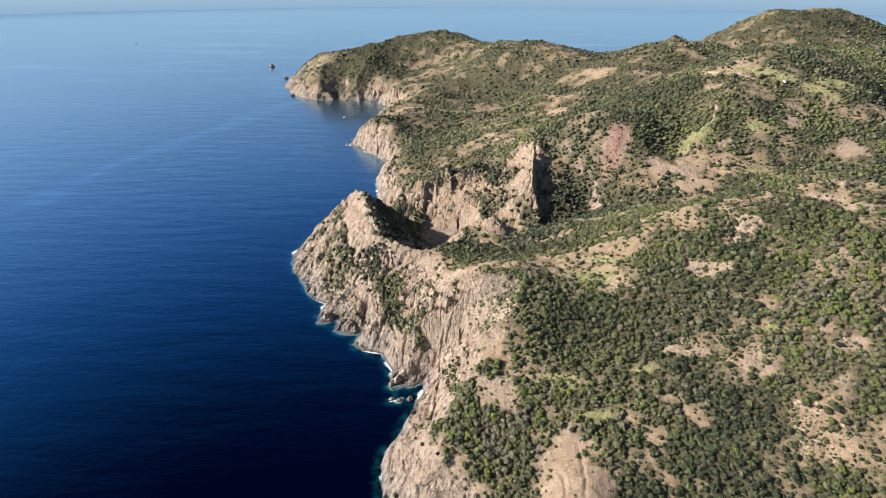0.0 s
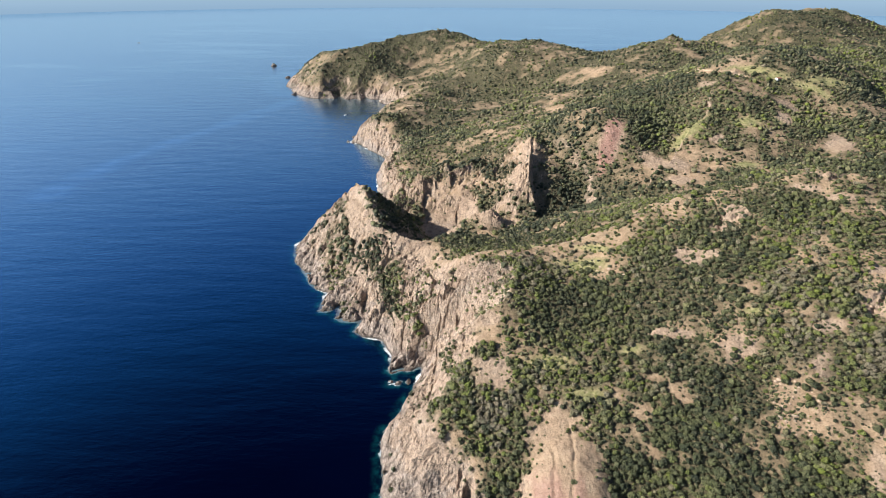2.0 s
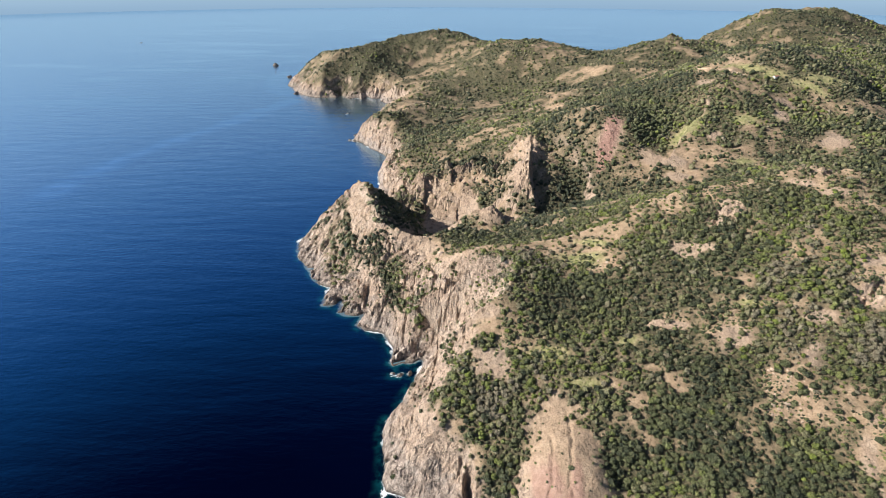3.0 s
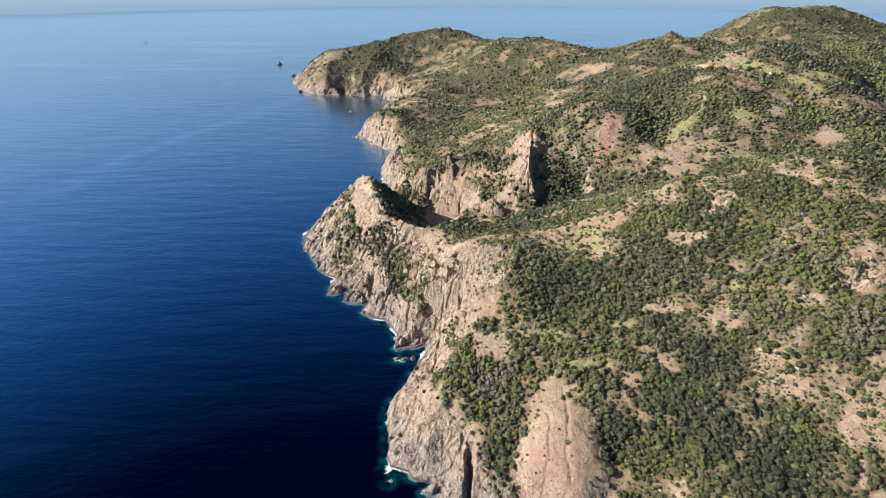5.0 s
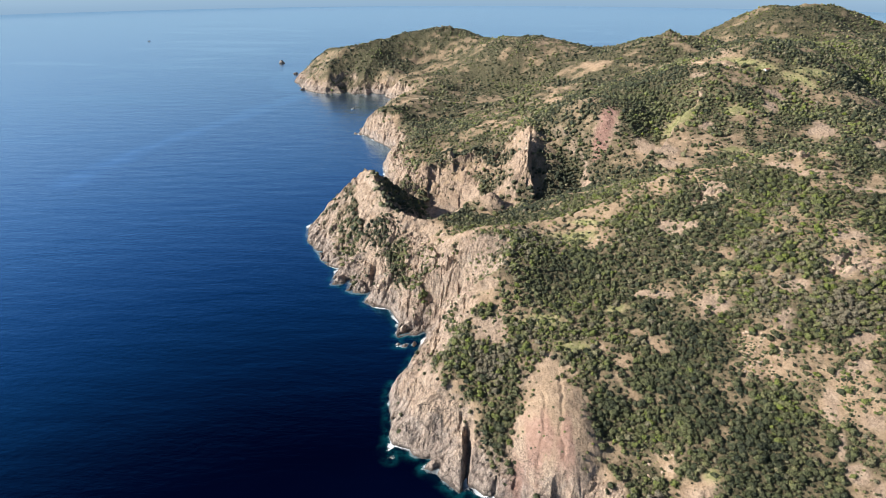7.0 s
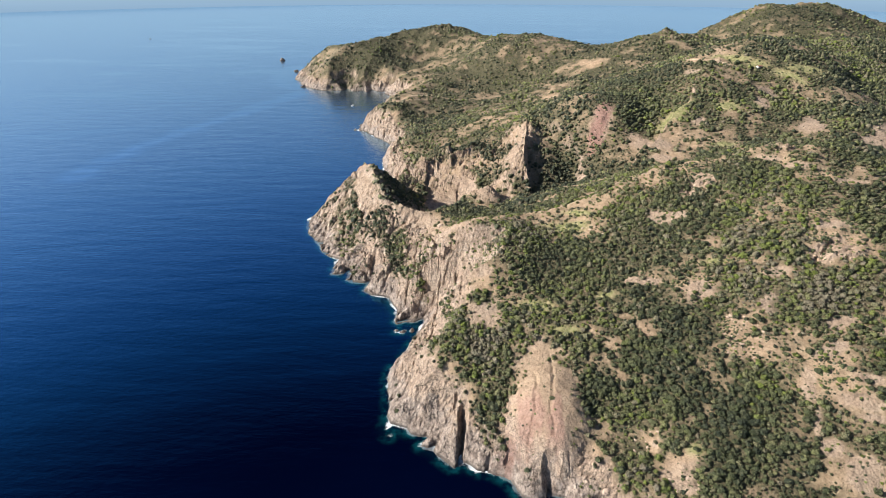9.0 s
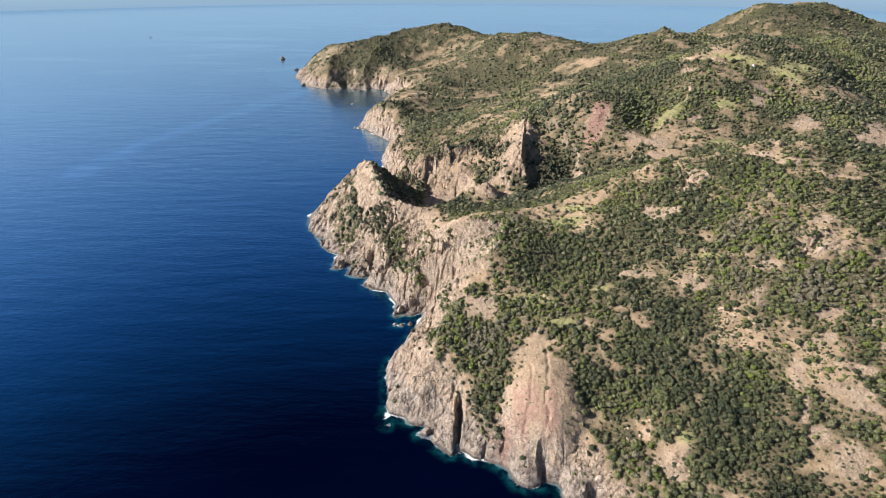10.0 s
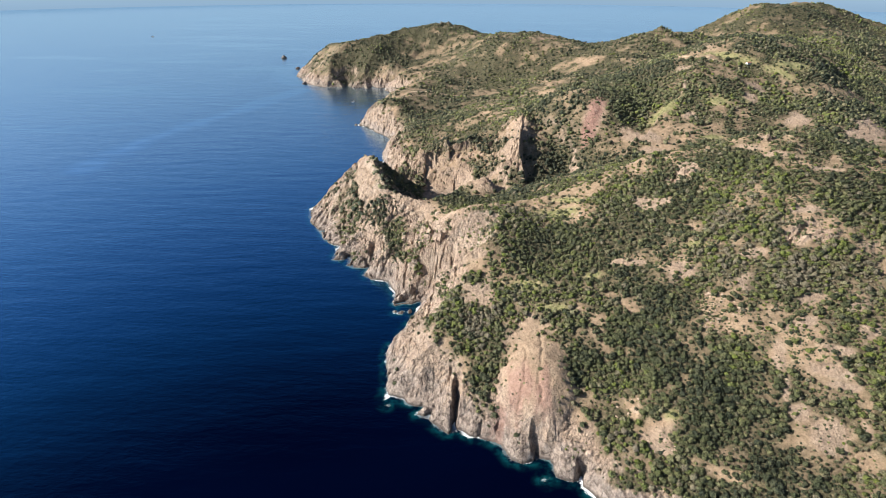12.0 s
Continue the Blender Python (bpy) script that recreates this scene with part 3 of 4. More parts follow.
def land_height(x, y, d=None):
    """Height of the ground in metres; the sea bed off the shore."""
    d = shore_distance(x, y) if d is None else d
    jut = smooth(2, 6, d) * smooth(34, 16, d) * smooth(300, 260, y)
    jut = jut * (1 - 0.85 * smooth(1.1, 0.85, np.hypot((x - 60) / 24, (y - 198) / 40)))
    start = d
    for size, seed in ((8, 57), (3.6, 58)):
        d1, d2, tag = cells(x + 2 * fractal(x, y, 9, 2, seed), y + 2 * fractal(x, y, 9, 2, seed + 1) + 0.9 * start, size, seed)
        d = d + jut * size * (0.07 * (tag - 0.5) - 0.05 * smooth(0.2, 0, d2 - d1))
    dd = d + fractal(x, y, 10, 3, 5) * 2.0 * smooth(-14, -2, -np.abs(d - 4)) + fractal(x, y, 26, 2, 8) * 3.0 * smooth(2, 14, d)
    z = broad_land(x, y, dd)
    # gullies and humps
    far = smooth(450, 900, y)
    inland = smooth(4, 40, dd)
    z = z + inland * (1 + 1.3 * far) * 3.2 * fractal(x, y, 62, 4, 41) + inland * far * 9 * (fractal(x, y, 120, 3, 43, True) - 0.62)
    z = z + smooth(1, 9, dd) * 0.9 * fractal(x, y, 7, 3, 44)
    # jointed blocks and ledges of the rocky slopes over the shore
    width = np.interp(y, [120, 200, 300, 420, 600, 660, 1700], [16, 26, 46, 60, 60, 34, 40])
    rocky = smooth(1.2, 0.7, dd / width) * smooth(0, 3, dd) * np.interp(y, [150, 255, 300], [0.28, 0.38, 1.0])
    rocky = rocky * (1 - 0.8 * smooth(1.15, 0.85, np.hypot((x - 60) / 24, (y - 192) / 40)))
    for cx, cy, rx, ry in CRAGS:
        rocky = np.maximum(rocky, 0.85 * smooth(1.2, 0.7, np.hypot((x - cx) / rx, (y - cy) / ry)))
    base = z
    # slabs that dip to the west, with broken edges to the east
    for size, tall, seed in ((17, 3.6, 63), (8.0, 1.9, 64), (3.6, 0.9, 65)):
        across = 0.42 * x - 0.91 * y + 0.5 * size * fractal(x, y, size * 1.6, 3, seed)
        along = 0.91 * x + 0.42 * y
        row = np.floor(across / size)
        step = across / size - row
        seg = np.floor(along / (size * 1.8) + lattice(row, row * 0, seed) * 3)
        big = lattice(row, seg, seed + 5)
        z = z + rocky * tall * ((step - 0.12) * smooth(1.0, 0.86, step) * (0.25 + 0.9 * big) - 0.3)
    for size, tall, seed in ((22, 3.0, 51), (8, 1.7, 52), (3.4, 0.8, 53)):
        # the joints run up the slopes to the north-east
        bend = 3.0 * fractal(x, y, 14, 2, seed)
        sx, sy = 0.86 * x - 0.5 * y + bend + 0.15 * base, 0.6 * (0.5 * x + 0.86 * y) + 0.3 * base
        d1, d2, tag = cells(sx, sy, size, seed)
        z = z + rocky * tall * (tag - 0.5 - 0.75 * smooth(0.22, 0, d2 - d1) + 0.25 * (0.5 - d1))
    for size, tall, seed in ((7.0, 0.7, 54), (2.7, 0.4, 55)):
        d1, d2, tag = cells(x + 1.5 * fractal(x, y, 7, 2, seed) + 0.2 * base, y + 0.3 * base, size, seed)
        z = z + jut * tall * (tag - 0.5 - 0.9 * smooth(0.2, 0, d2 - d1))
    wx, wy = x + 1.6 * fractal(x, y, 6, 3, 95), y + 1.6 * fractal(x, y, 6, 3, 96)
    for line in SEAMS:
        near = np.full(x.shape, 99.0)
        for (ax, ay), (bx, by) in zip(line, line[1:]):
            t = np.clip(((wx - ax) * (bx - ax) + (wy - ay) * (by - ay)) / ((bx - ax) ** 2 + (by - ay) ** 2), 0, 1)
            near = np.minimum(near, np.hypot(wx - ax - t * (bx - ax), wy - ay - t * (by - ay)))
        z = z - 0.8 * smooth(1.1, 0.2, near)
    for ax, ay, az, bx, by, bz, wide, slope in CLEFTS:
        dx, dy = bx - ax, by - ay
        t = ((wx - ax) * dx + (wy - ay) * dy) / (dx * dx + dy * dy)
        off = np.hypot(wx - ax - np.clip(t, 0, 1) * dx, wy - ay - np.clip(t, 0, 1) * dy)
        cut = az + np.clip(t, 0, 1) * (bz - az) + slope * np.maximum(off - wide * (1 - 0.5 * np.clip(t, 0, 1)), 0)
        z = np.minimum(z, cut)
    return np.where(dd > 0, np.maximum(z, -2.0), np.maximum(dd * 0.7, -9))



def ovals(x, y, rows, warp, edge=0.35):
    """How far a place lies within any of the ovals, 0 to 1, with ragged edges."""
    best = np.zeros(x.shape)
    for cx, cy, rx, ry, turn in rows:
        near = (np.abs(x - cx) < 2 * rx) & (np.abs(y - cy) < 2 * rx)
        if near.any():
            c, s = math.cos(radians(turn)), math.sin(radians(turn))
            dx, dy = x[near] - cx, y[near] - cy
            r = np.hypot((c * dx + s * dy) / rx, (c * dy - s * dx) / ry) + warp[near]
            best[near] = np.maximum(best[near], smooth(1 + edge, 1 - edge, r))
    return best


def cover(x, y, d):
    """What the ground carries: bare soil or rock, grass, and how much of it is scrub, each 0 to 1."""
    reach = np.clip(0.012 * (y - 150), 0, 14)
    warp = fractal(x, y, 14, 4, 21) * 0.5 + fractal(x, y, 3.5, 2, 22) * 0.25
    bare = ovals(x, y, BARE + BARE_FAR, warp)
    sparse = ovals(x, y, SPARSE + SPARSE_FAR, warp, 0.5)
    bare = bare * (1 - 0.75 * smooth(620, 850, y))
    meadow = ovals(x, y, MEADOW, warp, 0.55)
    thicket = ovals(x, y, THICKET, warp, 0.45)
    width = np.interp(y, [120, 170, 235, 300, 400, 520, 640, 900, 1250, 1700], [16, 22, 30, 46, 62, 55, 24, 24, 26, 26])
    rock = smooth(1.15, 0.75, d / width + warp * 0.5)
    patch = fractal(x, y, 38, 4, 31) + 0.6 * fractal(x, y, 11, 2, 33)
    scrub = np.clip(0.86 + 0.95 * patch, 0.3, 1)
    scrub = np.minimum(scrub, 1 - smooth(600, 700, y) * smooth(150, 60, d) * np.clip(0.45 - 0.6 * patch, 0, 0.9))
    scrub = np.minimum(scrub, 1 - sparse * np.clip(0.76 - 0.35 * smooth(500, 700, y) - 0.9 * patch, 0.1, 0.95))
    band = fractal(0.42 * x - 0.91 * y, 0.4 * (0.91 * x + 0.42 * y), 13, 4, 35)
    strip = smooth(265, 300, y) * smooth(640, 560, y) * smooth(9, 22, d)
    scrub = np.minimum(scrub, 1 - rock * np.clip(0.93 - 0.55 * patch - strip * (0.38 + 2.4 * band), 0.04, 1))
    scrub = np.maximum(scrub, thicket * 0.97) * (1 - 0.93 * bare) * (1 - 0.86 * meadow)
    scrub = np.where(y < 450, np.maximum(scrub, thicket * 0.97), scrub)
    rock = np.maximum(rock * (1 - thicket), bare * 0.6)
    return bare, meadow, scrub, rock, sparse

# ---- large structure: ground, sea, distance ----


def graded(lo, hi, marks):
    """Grid lines from lo to hi; marks: (place, spacing), linear between."""
    out, v = [], lo
    while v < hi - 0.01:
        out.append(v)
        v += np.interp(v, [m[0] for m in marks], [m[1] for m in marks])
    return np.array(out + [hi])


def raw_mesh(name, co, faces, smooth_faces=True, **attrs):
    """A mesh from arrays; faces all of one size; attrs: a number for each vertex."""
    me = bpy.data.meshes.new(name)
    k = faces.shape[1]
    me.vertices.add(len(co))
    me.vertices.foreach_set("co", co.astype(np.float32).ravel())
    me.loops.add(faces.size)
    me.loops.foreach_set("vertex_index", faces.astype(np.int32).ravel())
    me.polygons.add(len(faces))
    me.polygons.foreach_set("loop_start", np.arange(0, faces.size, k, dtype=np.int32))
    me.polygons.foreach_set("use_smooth", np.full(len(faces), smooth_faces))
    me.update(calc_edges=True)
    for key, values in attrs.items():
        me.attributes.new(key, "FLOAT", "POINT").data.foreach_set("value", values.astype(np.float32))
    return me


def sheet_mesh(name, X, Y, Z, keep, **attrs):
    """A mesh from a grid of places; keep: which of its squares to make."""
    ny, nx = X.shape
    idx = np.arange(nx * ny).reshape(ny, nx)
    quads = np.stack([idx[:-1, :-1], idx[:-1, 1:], idx[1:, 1:], idx[1:, :-1]], -1)[keep]
    used = np.zeros(nx * ny, bool)
    used[quads] = True
    remap = np.cumsum(used) - 1
    co = np.stack([X, Y, Z], -1).reshape(-1, 3)[used]
    return raw_mesh(name, co, remap[quads], True, **{k: v.ravel()[used] for k, v in attrs.items()})


def squares(a, f):
    return f.reduce([a[:-1, :-1], a[1:, :-1], a[:-1, 1:], a[1:, 1:]])


gx = graded(-480, 2600, [(-480, 6), (-150, 2.2), (-50, 0.85), (90, 0.85), (120, 1.3), (270, 1.4), (500, 3.6), (1100, 8), (2600, 50)])
gy = graded(-600, 2300, [(-600, 40), (60, 4), (118, 0.85), (215, 0.9), (330, 1.15), (700, 2.5), (1700, 7.5), (2300, 40)])
X, Y = np.meshgrid(gx, gy)
D = shore_distance(X, Y)
Z = land_height(X, Y, D)
BARE_G, MEADOW_G, SCRUB_G, ROCK_G, SPARSE_G = cover(X, Y, D)
steep = np.hypot(*np.gradient(Z, gy, gx))
ROCK_G = np.maximum(ROCK_G, smooth(0.75, 1.2, steep))
ROCK_G = ROCK_G * (1 - 0.6 * smooth(1.1, 0.8, np.hypot((X - 62) / 22, (Y - 196) / 34)))
RED_G = ovals(X, Y, [(180, 602, 24, 9, 64), (168, 574, 18, 8, 62)], fractal(X, Y, 10, 3, 61) * 0.5)
RED_G = np.maximum(RED_G, ovals(X, Y, [(49, 176, 17, 10, 60), (62, 172, 9, 7, 80)], fractal(X * 1.6, Y * 0.4, 7, 4, 62) * 1.3, 0.6) * 0.75)
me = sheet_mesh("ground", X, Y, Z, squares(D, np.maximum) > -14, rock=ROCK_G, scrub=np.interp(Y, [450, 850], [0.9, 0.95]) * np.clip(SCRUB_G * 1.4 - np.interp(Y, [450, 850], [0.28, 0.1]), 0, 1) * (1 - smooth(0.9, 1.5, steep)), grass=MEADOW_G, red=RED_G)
me.materials.append(ROCK_AND_SOIL)
corner_values = np.zeros(len(me.vertices), np.float32)
me.attributes["rock"].data.foreach_get("value", corner_values)
first = np.zeros(len(me.loops), np.int32)
me.loops.foreach_get("vertex_index", first)
me.polygons.foreach_set("use_smooth", corner_values[first[::4]] < 0.55)
ground = tagged(new("ground", me), "rocky coastal hills of pinkish granite with dry soil and scrub", "ground", kind="structure")

# rocks standing in the water: x, y, radius, height
SEA_ROCKS = [(-34, 302, 2.2, 1.2), (-28.5, 301, 3.0, 2.0), (-22, 302, 3.2, 2.6), (-35, 316, 3.0, 2.4), (60, 133.5, 1.2, 0.3),
             (-148, 941, 4.5, 2.5), (-152, 911, 5.0, 2.2), (-144, 904, 4.0, 1.8), (-330, 1308, 7.0, 5.0), (-397, 1530, 8.0, 5.0), (-31, 199, 1.2, 0.6), (-29, 192, 1.1, 0.4), (82, 134, 2.0, 1.0)]
wx = graded(-4700, 4700, [(-4700, 300), (-560, 25), (-300, 8), (-160, 3), (120, 3), (250, 8), (900, 60), (4700, 400)])
wy = graded(-4700, 4700, [(-4700, 400), (0, 30), (110, 3), (560, 3), (1600, 10), (2200, 60), (4700, 300)])
WX, WY = np.meshgrid(wx, wy)
WD = shore_distance(WX, WY)
for rx, ry, rr, rh in SEA_ROCKS:
    WD = np.maximum(WD, 0.45 * rr - np.hypot(WX - rx, WY - ry))
SLICKS = [[(-485, 660), (-471, 783), (-433, 915), (-375, 1069), (-318, 1225)], [(-416, 1601), (-416, 1449), (-372, 1342), (-335, 1300)], [(500, 2768), (640, 2671), (758, 2492), (846, 2452)]]
slick = np.zeros(WX.shape)
for line in SLICKS:
    for (ax, ay), (bx, by) in zip(line, line[1:]):
        dx, dy = bx - ax, by - ay
        t = np.clip(((WX - ax) * dx + (WY - ay) * dy) / (dx * dx + dy * dy), 0, 1)
        slick = np.maximum(slick, smooth(42, 6, np.hypot(WX - ax - t * dx, WY - ay - t * dy) + 14 * fractal(WX, WY, 80, 3, 73)))
me = sheet_mesh("sea", WX, WY, WX * 0, squares(WD, np.minimum) < 40, shore=WD, slick=slick, open=smooth(-0.25, 0.5, fractal(WX, WY, 16, 3, 71)))
me.materials.append(SEA_WATER)
sea = tagged(new("sea", me), "deep blue sea with small waves, foam along the rocks", "sea", kind="structure")

# added ring that glows: far haze painted into its emission, paler upward
haze = Nodes("glowing_haze")
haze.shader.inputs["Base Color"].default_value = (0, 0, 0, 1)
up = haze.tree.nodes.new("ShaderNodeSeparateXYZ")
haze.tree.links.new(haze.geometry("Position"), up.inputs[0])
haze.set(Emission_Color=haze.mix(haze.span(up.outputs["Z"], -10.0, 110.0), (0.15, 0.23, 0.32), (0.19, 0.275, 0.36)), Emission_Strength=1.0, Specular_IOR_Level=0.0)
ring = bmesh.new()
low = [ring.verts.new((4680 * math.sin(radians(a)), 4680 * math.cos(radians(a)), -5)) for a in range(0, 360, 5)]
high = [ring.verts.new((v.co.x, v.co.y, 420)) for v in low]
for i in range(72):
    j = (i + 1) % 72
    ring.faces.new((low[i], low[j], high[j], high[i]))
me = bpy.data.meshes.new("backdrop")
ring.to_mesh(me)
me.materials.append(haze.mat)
tagged(new("backdrop", me), "glowing ring painted as pale blue haze over the far sea", "backdrop", kind="structure")

# ---- scrub ----
rng = np.random.default_rng(7)


def blob(level, seed, rough=0.25):
    """An uneven ball of triangles about 1 m in radius: places and faces."""
    bm = bmesh.new()
    bmesh.ops.create_icosphere(bm, subdivisions=level, radius=1)
    for v in bm.verts:
        v.co *= 1 + rough * noise.noise(v.co * 1.7 + Vector((seed * 3.1, seed, 0))) * 1.6
    bm.verts.index_update()
    co = np.array([v.co[:] for v in bm.verts])
    fa = np.array([[v.index for v in f.verts] for f in bm.faces])
    bm.free()
    return co, fa


def shrub_shape(seed, core, clumps, sprays=0):
    """A shrub of unit radius: an uneven core, clumps standing out of it and sprays of leaves all round."""
    r = random.Random(seed)
    parts = [(blob(core, seed, 0.42), (0, 0, 0.42), (0.84, 0.84, 0.62))] if core else []
    for k in range(clumps):
        a, out = 6.283 * (k + r.random() * 0.8) / clumps, r.uniform(0.3, 0.75) if core else r.uniform(0.15, 0.5)
        s = r.uniform(0.34, 0.56) if core else r.uniform(0.5, 0.75)
        parts.append((blob(1, seed * 10 + k, 0.45), (out * math.cos(a), out * math.sin(a), r.uniform(0.3, 0.85)), (s, s, s * r.uniform(0.75, 1.0))))
    for k in range(sprays):
        a, up = r.uniform(0, 6.283), r.uniform(-0.1, 1.0)
        flat = math.sqrt(max(0.0, 1 - up * up))
        way = Vector((flat * math.cos(a), flat * math.sin(a), up))
        at = Vector((way.x * 0.86, way.y * 0.86, 0.42 + way.z * 0.64)) * r.uniform(0.88, 1.12)
        lean = (way + Vector((r.uniform(-1, 1), r.uniform(-1, 1), r.uniform(-0.4, 1))) * 0.75).normalized()
        u = lean.orthogonal().normalized()
        v = lean.cross(u)
        turn, size = r.uniform(0, 6.283), r.uniform(0.17, 0.33)
        leaf = [at + size * (math.cos(turn + b) * u + math.sin(turn + b) * v) * r.uniform(0.75, 1.3) for b in (0, 2.1, 4.2)]
        parts.append(((np.array([p[:] for p in leaf]), np.array([[0, 1, 2]])), (0, 0, 0), (1, 1, 1)))
    co, fa, n = [], [], 0
    for (c, f), at, sc in parts:
        co.append(c * np.array(sc) + np.array(at))
        fa.append(f + n)
        n += len(c)
    return np.concatenate(co), np.concatenate(fa)


def scattered(x0, x1, y0, y1, step):
    """Jittered places on a plan, one to each square of that step."""
    px, py = np.meshgrid(np.arange(x0, x1, step), np.arange(y0, y1, step))
    px = px + rng.uniform(-0.5, 0.5, px.shape) * step
    py = py + rng.uniform(-0.5, 0.5, py.shape) * step
    return px.ravel(), py.ravel()


def on_grid(grid, x, y):
    """A grid's value at a place."""
    i, j = np.clip(np.searchsorted(gx, x) - 1, 0, len(gx) - 2), np.clip(np.searchsorted(gy, y) - 1, 0, len(gy) - 2)
    u, v = np.clip((x - gx[i]) / (gx[i + 1] - gx[i]), 0, 1), np.clip((y - gy[j]) / (gy[j + 1] - gy[j]), 0, 1)
    return (grid[j, i] * (1 - u) + grid[j, i + 1] * u) * (1 - v) + (grid[j + 1, i] * (1 - u) + grid[j + 1, i + 1] * u) * v


def scrub(name, label, x0, x1, y0, y1, step, size, shapes, wedge, mean=0.46):
    """One mesh of all the shrubs of a stretch of the plan."""
    x, y = scattered(x0, x1, y0, y1, step)
    ok = (x < wedge[0] + wedge[1] * y) & (x > wedge[2] + wedge[3] * y) & (on_grid(D, x, y) > 3)
    x, y = x[ok], y[ok]
    sc, st = on_grid(SCRUB_G, x, y), on_grid(steep, x, y)
    ok = (rng.random(len(x)) < sc * 1.08 - 0.02) & (st < np.where((y > 265) & (y < 450), 2.6, 1.25))
    x, y, sc = x[ok], y[ok], sc[ok]
    z = on_grid(Z, x, y)
    r = size * np.exp(rng.normal(0, 0.46, len(x))) * (0.58 + 0.48 * sc) * (0.85 + 0.35 * fractal(x, y, 30, 2, 81))
    r = np.minimum(r, size * 1.8)
    tone = np.clip(mean + 0.9 * fractal(x, y, 60, 3, 82) + rng.normal(0, 0.17, len(x)) - 0.10 * ovals(x, y, THICKET, x * 0) + 0.42 * ovals(x, y, GREEN, fractal(x, y, 12, 2, 85), 0.5), 0, 1)
    odd = rng.random(len(x))
    tone = np.where(odd < 0.2 - 0.17 * ovals(x, y, THICKET, x * 0), rng.uniform(0.86, 1.0, len(x)), np.where(odd > 0.9, rng.uniform(0.0, 0.15, len(x)), tone))
    kind = rng.integers(0, len(shapes), len(x))
    spin, tall = rng.uniform(0, 6.283, len(x)), rng.uniform(0.8, 1.35, len(x))
    co, fa, to, n = [], [], [], 0
    for k, (c, f) in enumerate(shapes):
        m = np.nonzero(kind == k)[0]
        cs, sn = np.cos(spin[m])[:, None], np.sin(spin[m])[:, None]
        px = (c[:, 0] * cs - c[:, 1] * sn) * r[m, None] + x[m, None]
        py = (c[:, 0] * sn + c[:, 1] * cs) * r[m, None] + y[m, None]
        pz = (c[:, 2] - 0.12) * (r * tall)[m, None] + z[m, None]
        co.append(np.stack([px, py, pz], -1).reshape(-1, 3))
        fa.append((f[None] + (np.arange(len(m)) * len(c))[:, None, None] + n).reshape(-1, 3))
        to.append(np.repeat(tone[m], len(c)))
        n += len(m) * len(c)
    me = raw_mesh(name, np.concatenate(co), np.concatenate(fa), True, tone=np.concatenate(to))
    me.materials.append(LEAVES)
    return tagged(new(name, me), label, "scrub", kind="stuff")


def tufts():
    """Small dry bushes and tussocks dotted over the open ground."""
    x, y = scattered(30, 330, 112, 400, 1.7)
    open_ground = np.maximum.reduce([on_grid(SPARSE_G, x, y) * (1 - 0.6 * on_grid(BARE_G, x, y)), on_grid(BARE_G, x, y) * 0.4, on_grid(MEADOW_G, x, y) * 0.7])
    open_ground[(np.abs(x - 62) < 26) & (np.abs(y - 192) < 44)] *= 0.03
    patch = fractal(x, y, 9, 3, 86)
    ok = (on_grid(D, x, y) > 4) & (x < 190 + 0.5 * y) & (rng.random(len(x)) < open_ground * np.clip(0.55 + 1.0 * patch, 0.08, 0.95))
    x, y = x[ok], y[ok]
    z, r = on_grid(Z, x, y), 0.62 * np.exp(rng.normal(0, 0.4, ok.sum()))
    c, f = blob(1, 77, 0.5)
    co = c[None] * np.stack([r * rng.uniform(0.8, 1.4, len(x)), r, r * 0.7], -1)[:, None] + np.stack([x, y, z + 0.2 * r], -1)[:, None]
    fa = f[None] + (np.arange(len(x)) * len(c))[:, None, None]
    me = raw_mesh("low_tufts", co.reshape(-1, 3), fa.reshape(-1, 3), False, tone=np.repeat(np.clip(rng.normal(0.35, 0.25, len(x)), 0, 1), len(c)))
    me.materials.append(LEAVES)
    return tagged(new("low_tufts", me), "small dark bushes dotted over the dry clearings", "bushes", kind="stuff")


tufts()
NEAR_SHAPES = [shrub_shape(s, 1, 0, 30) for s in range(1, 9)]
MID_SHAPES = [shrub_shape(s, 1, 0, 5) for s in range(11, 19)]
FAR_SHAPES = [shrub_shape(s, 1, 0, 2) for s in range(21, 27)]
scrub("near_scrub", "dense green and grey-green coastal scrub on the slopes", -150, 470, 85, 440, 1.95, 1.36, NEAR_SHAPES, (190, 0.75, -400, 0.0))
scrub("hill_scrub", "dark green scrub over the hills behind the cove", -160, 900, 440, 900, 3.2, 1.8, MID_SHAPES, (40, 0.82, -400, 0.0), 0.30)
scrub("far_scrub", "scrub on the far headland and mountain", -420, 1350, 900, 1750, 6.2, 2.1, FAR_SHAPES, (40, 0.82, -600, 0.0), 0.32)



# ---- things ----
def part(name, bm, material, parent=None, label="", smooth_faces=False):
    """Link a bmesh as one mesh object, under its thing if one is given."""
    me = bpy.data.meshes.new(name)
    for f in bm.faces:
        f.smooth = smooth_faces
    bm.to_mesh(me)
    bm.free()
    me.materials.append(material)
    ob = new(name, me)
    ob.parent = parent
    if label:
        ob["label"] = label
    return ob


def box(bm, x, y, z, sx, sy, sz, bevel=0.0):
    made = bmesh.ops.create_cube(bm, size=1, matrix=Matrix.Translation((x, y, z)) @ Matrix.Diagonal((sx, sy, sz, 1)))
    if bevel:
        edges = {e for v in made["verts"] for e in v.link_edges}
        bmesh.ops.bevel(bm, geom=list(edges), offset=bevel, segments=1, affect="EDGES")


def ground_z(x, y):
    return float(on_grid(Z, np.array([x]), np.array([y]))[0])


